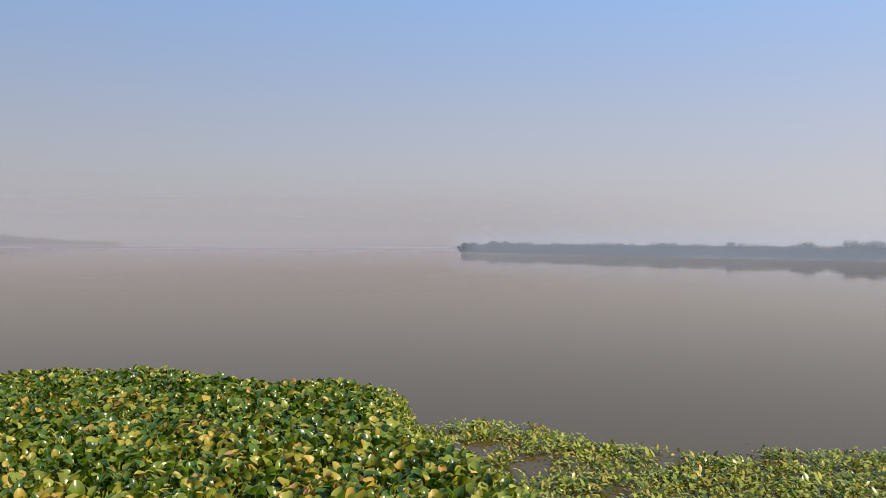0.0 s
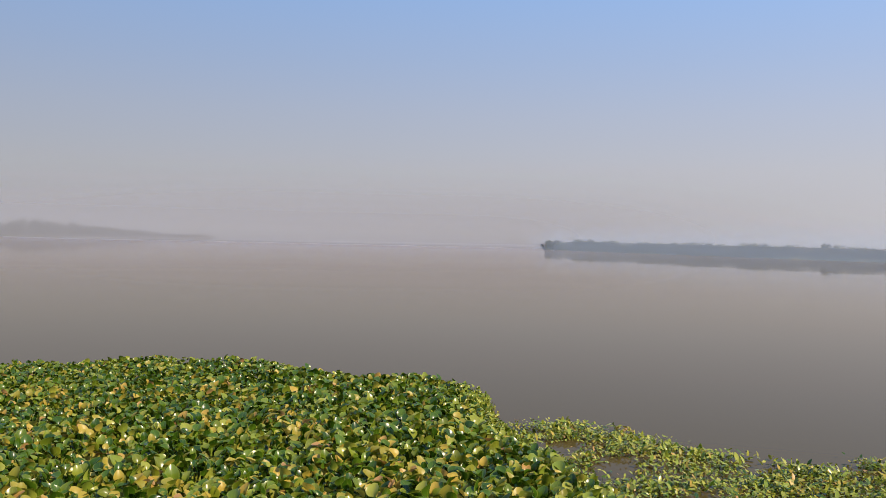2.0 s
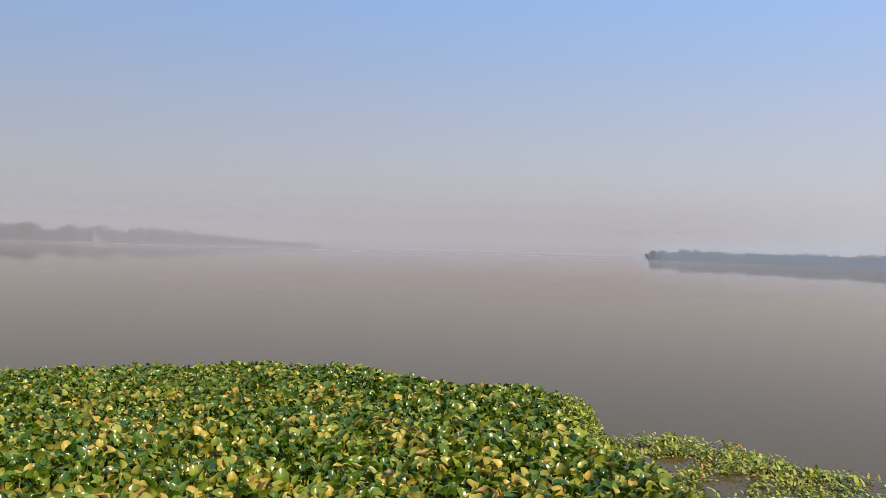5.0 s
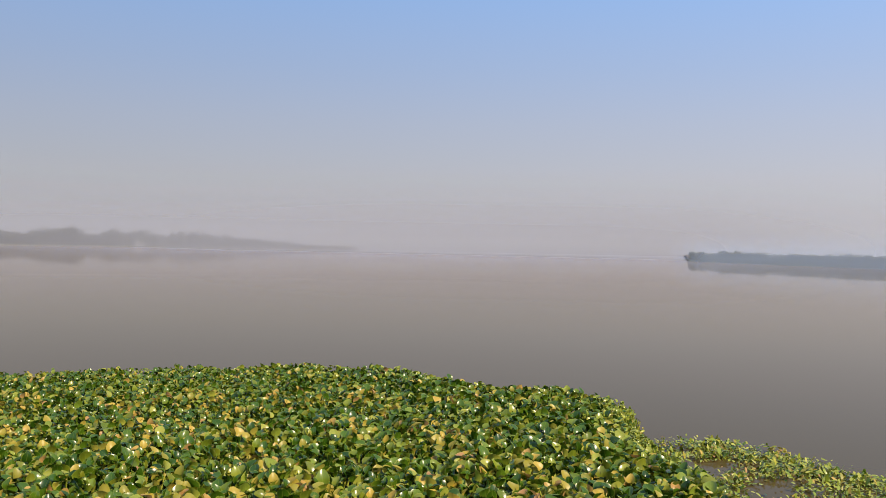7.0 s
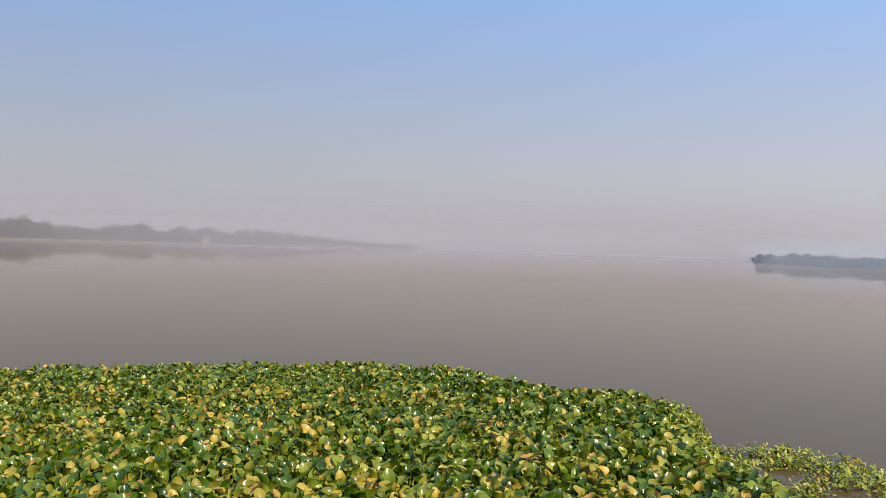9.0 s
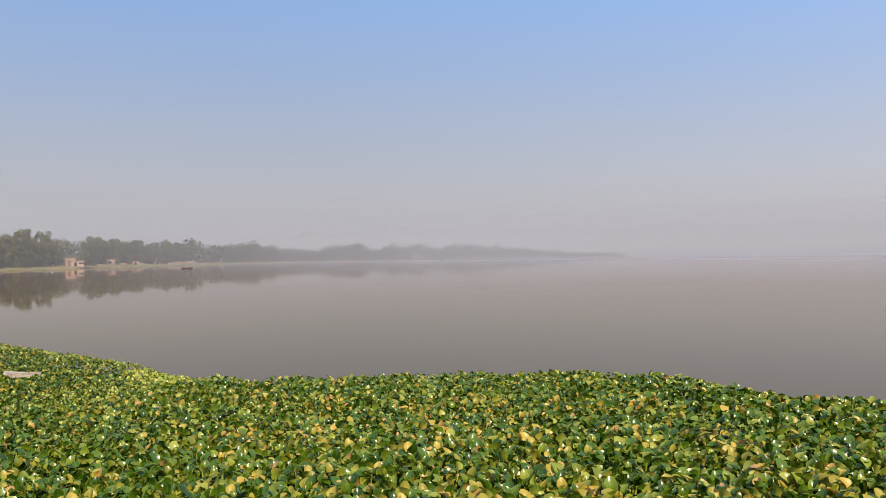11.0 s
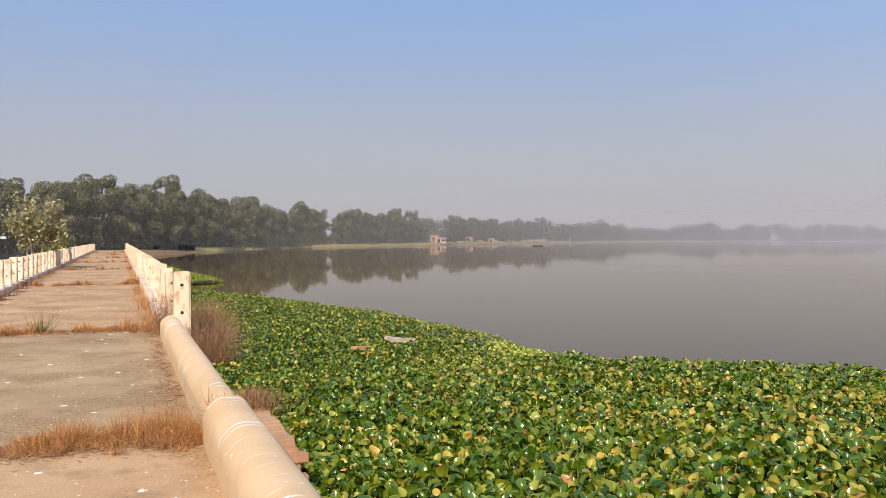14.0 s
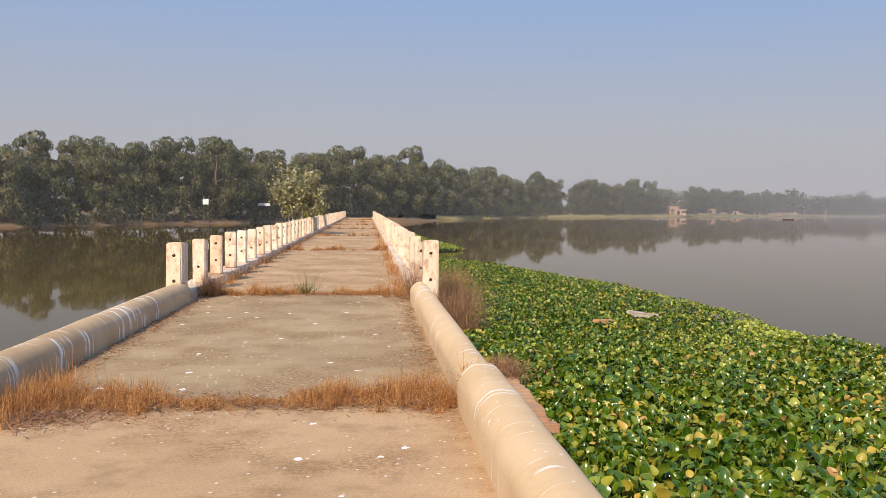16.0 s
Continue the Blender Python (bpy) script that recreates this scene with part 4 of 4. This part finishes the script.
far_wood("bank_scrub", "dark undergrowth below the bank's trees", [(-42, 99.6), (-21.5, 102.6), (-14, 114.6), (-6, 132.6), (1.9, 160), (5.6, 187), (13, 253), (18, 296)], 3.4, 1.1, 60, 1.3, 0.45)
far_wood("bank_scrub", "grey-green trees and scrub behind the far village", [(20.6, 332), (22, 350), (24.6, 382)], 8.5, 1.5, 60, 1.0, 0.55)
far_wood("bank_scrub", "dark round tree behind a gap in the bank's trees", [(19.2, 372), (20.2, 376)], 10.0, 1.6, 60, 1.0, 0.5)


def weed_strip(points, width, label, rise=1.0):
    v, q = [], []
    for i, (a, r) in enumerate(points):
        for k in range(4):
            x, y = place(a, r + width * (k / 3 - 1) * (0.7 + 0.5 * noise.noise((a * 0.8, k, 4))))
            v.append((x, y, WATER_Z + rise * (0.0, 0.12, 0.2, 0.18)[k] + 0.05 * noise.noise((a, k, 0))))
    for i in range(len(points) - 1):
        q += [(i * 4 + k, i * 4 + 4 + k, i * 4 + 5 + k, i * 4 + k + 1) for k in range(3)]
    tagged(array_mesh("shore_weeds", v, q, [STRIP]), label, "water plants", kind="stuff")


weed_strip([(a, float(shore(a)) + 1.0) for a in np.arange(4.5, 26, 0.4)], 9.0, "yellow-green weed strip along the lake shore", 4.0)
weed_strip([(a, float(shore(a)) + 1.0) for a in np.arange(26, 53.4, 0.5)], 5.0, "thin pale green weed strip along the far shore", 4.0)
weed_strip([(a, float(shore(a)) + 1.0) for a in np.arange(75.6, 112, 0.7)], 1.5, "pale weed strip along a hazy spit", 2.2)


# ---- sapling and bush behind the rail ----
def build_sapling():
    t = thing("sapling", "sparse pale-barked sapling with silvery green leaves beside the bridge", "tree", at=(-4.05, 53.0, -2.3))
    stems, twigs = bmesh.new(), bmesh.new()
    centres = []
    for k in range(6):
        a = k * 1.05
        tip = Vector((math.cos(a) * 0.9, math.sin(a) * 0.9, 5.3 + random.uniform(-0.7, 0.4)))
        mid = tip * 0.6 + Vector((0, 0, 0.5))
        tube(stems, [Vector((math.cos(a) * 0.08, math.sin(a) * 0.08, 0)), mid, tip], [0.05, 0.035, 0.012], 5)
        for j in range(9):
            s = mid.lerp(tip, j / 8)
            e = s + Vector((random.uniform(-0.75, 0.75), random.uniform(-0.75, 0.75), random.uniform(-0.1, 0.6)))
            tube(twigs, [s, e], [0.014, 0.005], 4)
            centres += [e, s.lerp(e, 0.6)]
    part("stems", stems, PALE_BARK, t, "pale grey stems")
    part("twigs", twigs, PALE_BARK, t)
    leaf_cloud(centres, [0.42] * len(centres), 46, 0.085, 0.11, -20, SAPLING_LEAF, t)
    t.scale = (1.08, 1.08, 1.08)
    b = thing("bush", "yellow-green leafy bush beside the bridge rail", "bush", at=(-3.95, 67.0, -2.3))
    st = bmesh.new()
    for k in range(5):
        tube(st, [Vector((0, 0, 0)), Vector((math.cos(k * 1.3) * 0.5, math.sin(k * 1.3) * 0.5, 2.9))], [0.03, 0.01], 4)
    part("stems", st, PALE_BARK, b)
    leaf_cloud([(random.gauss(0, 0.35), random.gauss(0, 0.5), random.uniform(2.3, 4.0)) for _ in range(16)], [0.42] * 16, 90, 0.08, 0.13, 10, BUSH_LEAF, b)
    b.scale = (1.3, 1.3, 1.2)


build_sapling()


def build_earth_tongue():
    """Bare earth bank that runs out from the bridge's far end."""
    v, q = [], []
    for i in range(15):
        t = i / 14
        x, y = 2.0 + 11.0 * t, 134.0 + 34.0 * t
        for k in range(7):
            u = k / 3 - 1
            v.append((x + u * 4.5, y - u * 3.0, WATER_Z - 0.3 + (1.45 - 0.9 * t) * min(1, 7 * t) * (1 - u * u) * (0.85 + 0.3 * noise.noise((i * 0.5, k, 9)))))
    q = [(i * 7 + k, i * 7 + k + 1, i * 7 + 8 + k, i * 7 + 7 + k) for i in range(14) for k in range(6)]
    tagged(array_mesh("earth_bank", v, q, [EARTH]), "bare brown earth bank at the bridge's far end", "bank", kind="structure")


build_earth_tongue()


# ---- brick pier beside the parapet ----
def build_brick_pier():
    pier = thing("brick_pier", "worn red brick pier with dirt on top, beside the parapet", "pier", at=(0, 0, 0))
    part("core", box(bmesh.new(), 1.18, 1.4, 6.9, 9.0, -1.6, -0.02), WALL, pier)
    bm = bmesh.new()
    box(bm, -0.113, 0.113, -0.055, 0.055, -0.035, 0.035, 0.008, 0.004)
    me = bpy.data.meshes.new("brick")
    bm.to_mesh(me)
    bm.free()
    me.materials.append(BRICK)
    for c in range(11):
        z = -0.035 - c * 0.083
        for k in range(9):
            ob = new("brick", me)
            ob.parent = pier
            ob.matrix_basis = pose(1.385 + random.uniform(-0.004, 0.006), 7.0 + 0.235 * k + (0.11 if c % 2 else 0), z, 0, 0, 90 + random.uniform(-1.5, 1.5))
        for k in range(2):
            ob = new("brick", me)
            ob.parent = pier
            ob.matrix_basis = pose(1.17 + 0.2 * k - (0.06 if c % 2 else 0), 6.88 + random.uniform(-0.006, 0.006), z, 0, 0, random.uniform(-2, 2))
    for k in range(17):
        ob = new("brick", me)
        ob.parent = pier
        ob.matrix_basis = pose(1.315 + random.uniform(-0.02, 0.02), 6.95 + 0.122 * k, 0.005 + random.uniform(-0.012, 0.008), 0, 0, random.uniform(-3, 3))


build_brick_pier()


# ---- far village, boat, small things ----
def build_house(az, r, w, d, h, turn, white=False):
    x, y = place(az, r)
    ob = thing("house", "small flat-roofed mud-brick house on the far bank" if not white else "small whitewashed hut among the trees", "house", "houses on the far bank", at=(x, y, 0.0))
    ob.rotation_euler.z = radians(turn)
    part("wall", box(bmesh.new(), -w / 2, w / 2, -d / 2, d / 2, -0.4, h, 0.05), WHITE if white else HOUSE, ob)
    part("roof", box(bmesh.new(), -w / 2 - 0.25, w / 2 + 0.25, -d / 2 - 0.25, d / 2 + 0.25, h + 0.003, h + 0.22, 0.04), WHITE if white else HOUSE, ob, "pale flat roof")
    part("door", box(bmesh.new(), -w * 0.28, -w * 0.28 + 0.9, -d / 2 - 0.03, -d / 2 + 0.05, 0.0, min(2.0, h * 0.75)), DARK, ob, "dark doorway")
    if w > 3:
        for k in (0.1, 0.3):
            part("window", box(bmesh.new(), w * k, w * k + 0.8, -d / 2 - 0.03, -d / 2 + 0.05, h * 0.4, h * 0.7), DARK, ob, "dark window opening")


build_house(19.55, 316, 3.4, 3, 2.6, 10)
build_house(19.95, 311, 4.2, 3, 1.6, 4)
build_house(21.9, 338, 3.0, 3, 1.9, -15)
build_house(23.3, 352, 2.6, 2, 1.2, 8)
build_house(24.6, 368, 2.8, 2, 1.7, 0)
build_house(28.2, 440, 4.0, 3, 1.6, 5)
build_house(34.0, 548, 4.0, 3, 2.4, 5)
build_house(37.5, 594, 3.5, 3, 2.2, -5)
build_house(40.9, 606, 4.5, 3, 2.4, 10, True)


def build_ridge(a0, a1, off, h):
    """Low ridge of bare tan earth behind the shore weeds."""
    v, q = [], []
    for i in range(25):
        t = i / 24
        for k, (d, z) in enumerate(((-2.0, 0.0), (-0.8, 0.7), (0.2, 1.0), (1.5, 0.8), (3.5, 0.0))):
            az = a0 + (a1 - a0) * t
            x, y = place(az, float(shore(az)) + off + d)
            v.append((x, y, -0.5 + h * z * min(1, 6 * t, 6 - 6 * t) * (0.85 + 0.5 * noise.noise((i * 0.6, k, a0)))))
        if i:
            q += [(i * 5 + k - 5, i * 5 + k - 4, i * 5 + k + 1, i * 5 + k) for k in range(4)]
    tagged(array_mesh("earth_bank", v, q, [TAN]), "low ridge of bare tan earth on the far bank", "bank", kind="structure")


build_ridge(25.0, 27.2, 3.2, 1.6)
build_ridge(20.3, 24.4, 3.5, 1.3)
build_ridge(11.6, 13.6, 3.2, 1.5)


def build_shore_bush(az, off, w, h):
    x, y = place(az, float(shore(az)) + off)
    ob = thing("bush", "low round grey-green bush on the lake shore", "bush", "bushes on the lake shore", at=(x, y, -0.55))
    st = bmesh.new()
    for k in range(5):
        tube(st, [Vector((0, 0, 0)), Vector((math.cos(k * 1.26) * w * 0.3, math.sin(k * 1.26) * w * 0.3, h * 0.7))], [0.05, 0.02], 4)
    part("stems", st, BARK, ob)
    leaf_cloud([(random.gauss(0, w * 0.22), random.gauss(0, w * 0.22), h * random.uniform(0.2, 0.75)) for _ in range(9)], [w * 0.24] * 9, 90, 0.12, 0.18, -20, TREE_LEAF, ob)


for az, off, w, h in ((10.6, -3.5, 3.4, 1.5), (13.9, -1.0, 3.0, 2.0), (15.4, -1.5, 3.6, 1.8), (17.2, -2.0, 3.8, 2.6), (18.1, -1.0, 2.6, 1.8), (20.9, -1.0, 3.0, 1.8)):
    build_shore_bush(az, off, w, h)


def build_sign(az, w, z0, z1):
    x, y = place(az, float(shore(az)) + 0.6)
    ob = thing("signboard", "white board on posts before the bank's trees", "sign", "white boards on the bank", at=(x, y, -0.7))
    part("board", box(bmesh.new(), -w / 2, w / 2, -0.03, 0.03, z0 + 0.7, z1 + 0.7, 0.01), WHITE, ob)
    for sx in (-0.4, 0.4):
        part("post", tube(bmesh.new(), [Vector((sx * w, 0.06, -0.2)), Vector((sx * w, 0.06, z1 + 0.65))], [0.04, 0.04]), BARK, ob)


build_sign(-10.1, 0.75, 1.8, 2.5)
build_sign(-6.5, 1.7, 1.7, 2.1)


def build_pole(az, r, h):
    x, y = place(az, r)
    ob = thing("pole", "tall pale lamp pole on the far bank", "pole", at=(x, y, 0))
    part("shaft", tube(bmesh.new(), [Vector((0, 0, -0.5)), Vector((0, 0, h))], [0.06, 0.04]), WHITE, ob)
    part("arm", tube(bmesh.new(), [Vector((0, 0, h - 0.1)), Vector((1.2, 0, h + 0.1))], [0.04, 0.03]), WHITE, ob)


build_pole(19.0, 306, 7.0)


def build_boat():
    ob = thing("rowing_boat", "small dark wooden boat lying on the still water", "boat", at=(*place(26.4, 243), WATER_Z))
    bm = bmesh.new()
    rows = []
    for i in range(9):
        t = i / 8 * 2 - 1
        w = 0.75 * (1 - t * t) ** 0.6 + 0.04
        sheer = 0.35 + 0.25 * t * t
        rows.append([bm.verts.new((t * 2.3, s * w * k, z)) for s, k, z in ((-1, 1, sheer), (-1, 0.7, -0.1), (1, 0.7, -0.1), (1, 1, sheer), (1, 0.88, sheer), (1, 0.6, 0.05), (-1, 0.6, 0.05), (-1, 0.88, sheer))])
    for a, b in zip(rows, rows[1:]):
        for k in range(8):
            bm.faces.new((a[k], b[k], b[(k + 1) % 8], a[(k + 1) % 8]))
    part("hull", bm, TAR, ob, smooth=False)
    for t in (-0.9, 0.6):
        part("thwart", box(bmesh.new(), t - 0.12, t + 0.12, -0.6, 0.6, 0.22, 0.26), TAR, ob)
    ob.rotation_euler.z = radians(-25)
    ob.scale = (0.62, 0.62, 0.62)


build_boat()


def build_board(name, label, x, y, z, w, d, t, turn, mat):
    bm = bmesh.new()
    box(bm, -w / 2, w / 2, -d / 2, d / 2, 0, t, 0.01, 0.03)
    ob = part(name, bm, mat, None)
    ob.matrix_basis = pose(x, y, z, 4, 5, turn)
    tagged(ob, label, name.replace("_", " "))


build_board("pale_board", "pale weathered board lying on the water plants", 5.0, 15.75, -0.27, 0.5, 0.27, 0.05, 12, SLAB)
build_board("rusty_board", "rust-orange board lying on the water plants", 4.05, 14.9, -0.27, 0.38, 0.16, 0.05, 30, RUST)


def build_floaters():
    """Small leaf rafts on the water behind the bridge."""
    pts = [(-14.5, 66), (-13.9, 65), (-11.0, 62), (-10.5, 60), (-9.8, 66), (-8.6, 70)]
    for a, r in pts:
        m = 14
        x0, y0 = place(a, r)
        v, f, uv, per = scatter(SMALL, turned(rng, m, radians(12), radians(10)), np.full((m, 1), 0.09), np.stack([x0 + rng.normal(0, 0.35, m), y0 + rng.normal(0, 0.15, m), np.full(m, WATER_Z + 0.015)], -1))
        tagged(array_mesh("leaf_raft", v, f, [LEAF_PALE], uvs=uv), "small raft of pale floating leaves", "water plants", "rafts of floating leaves")


build_floaters()
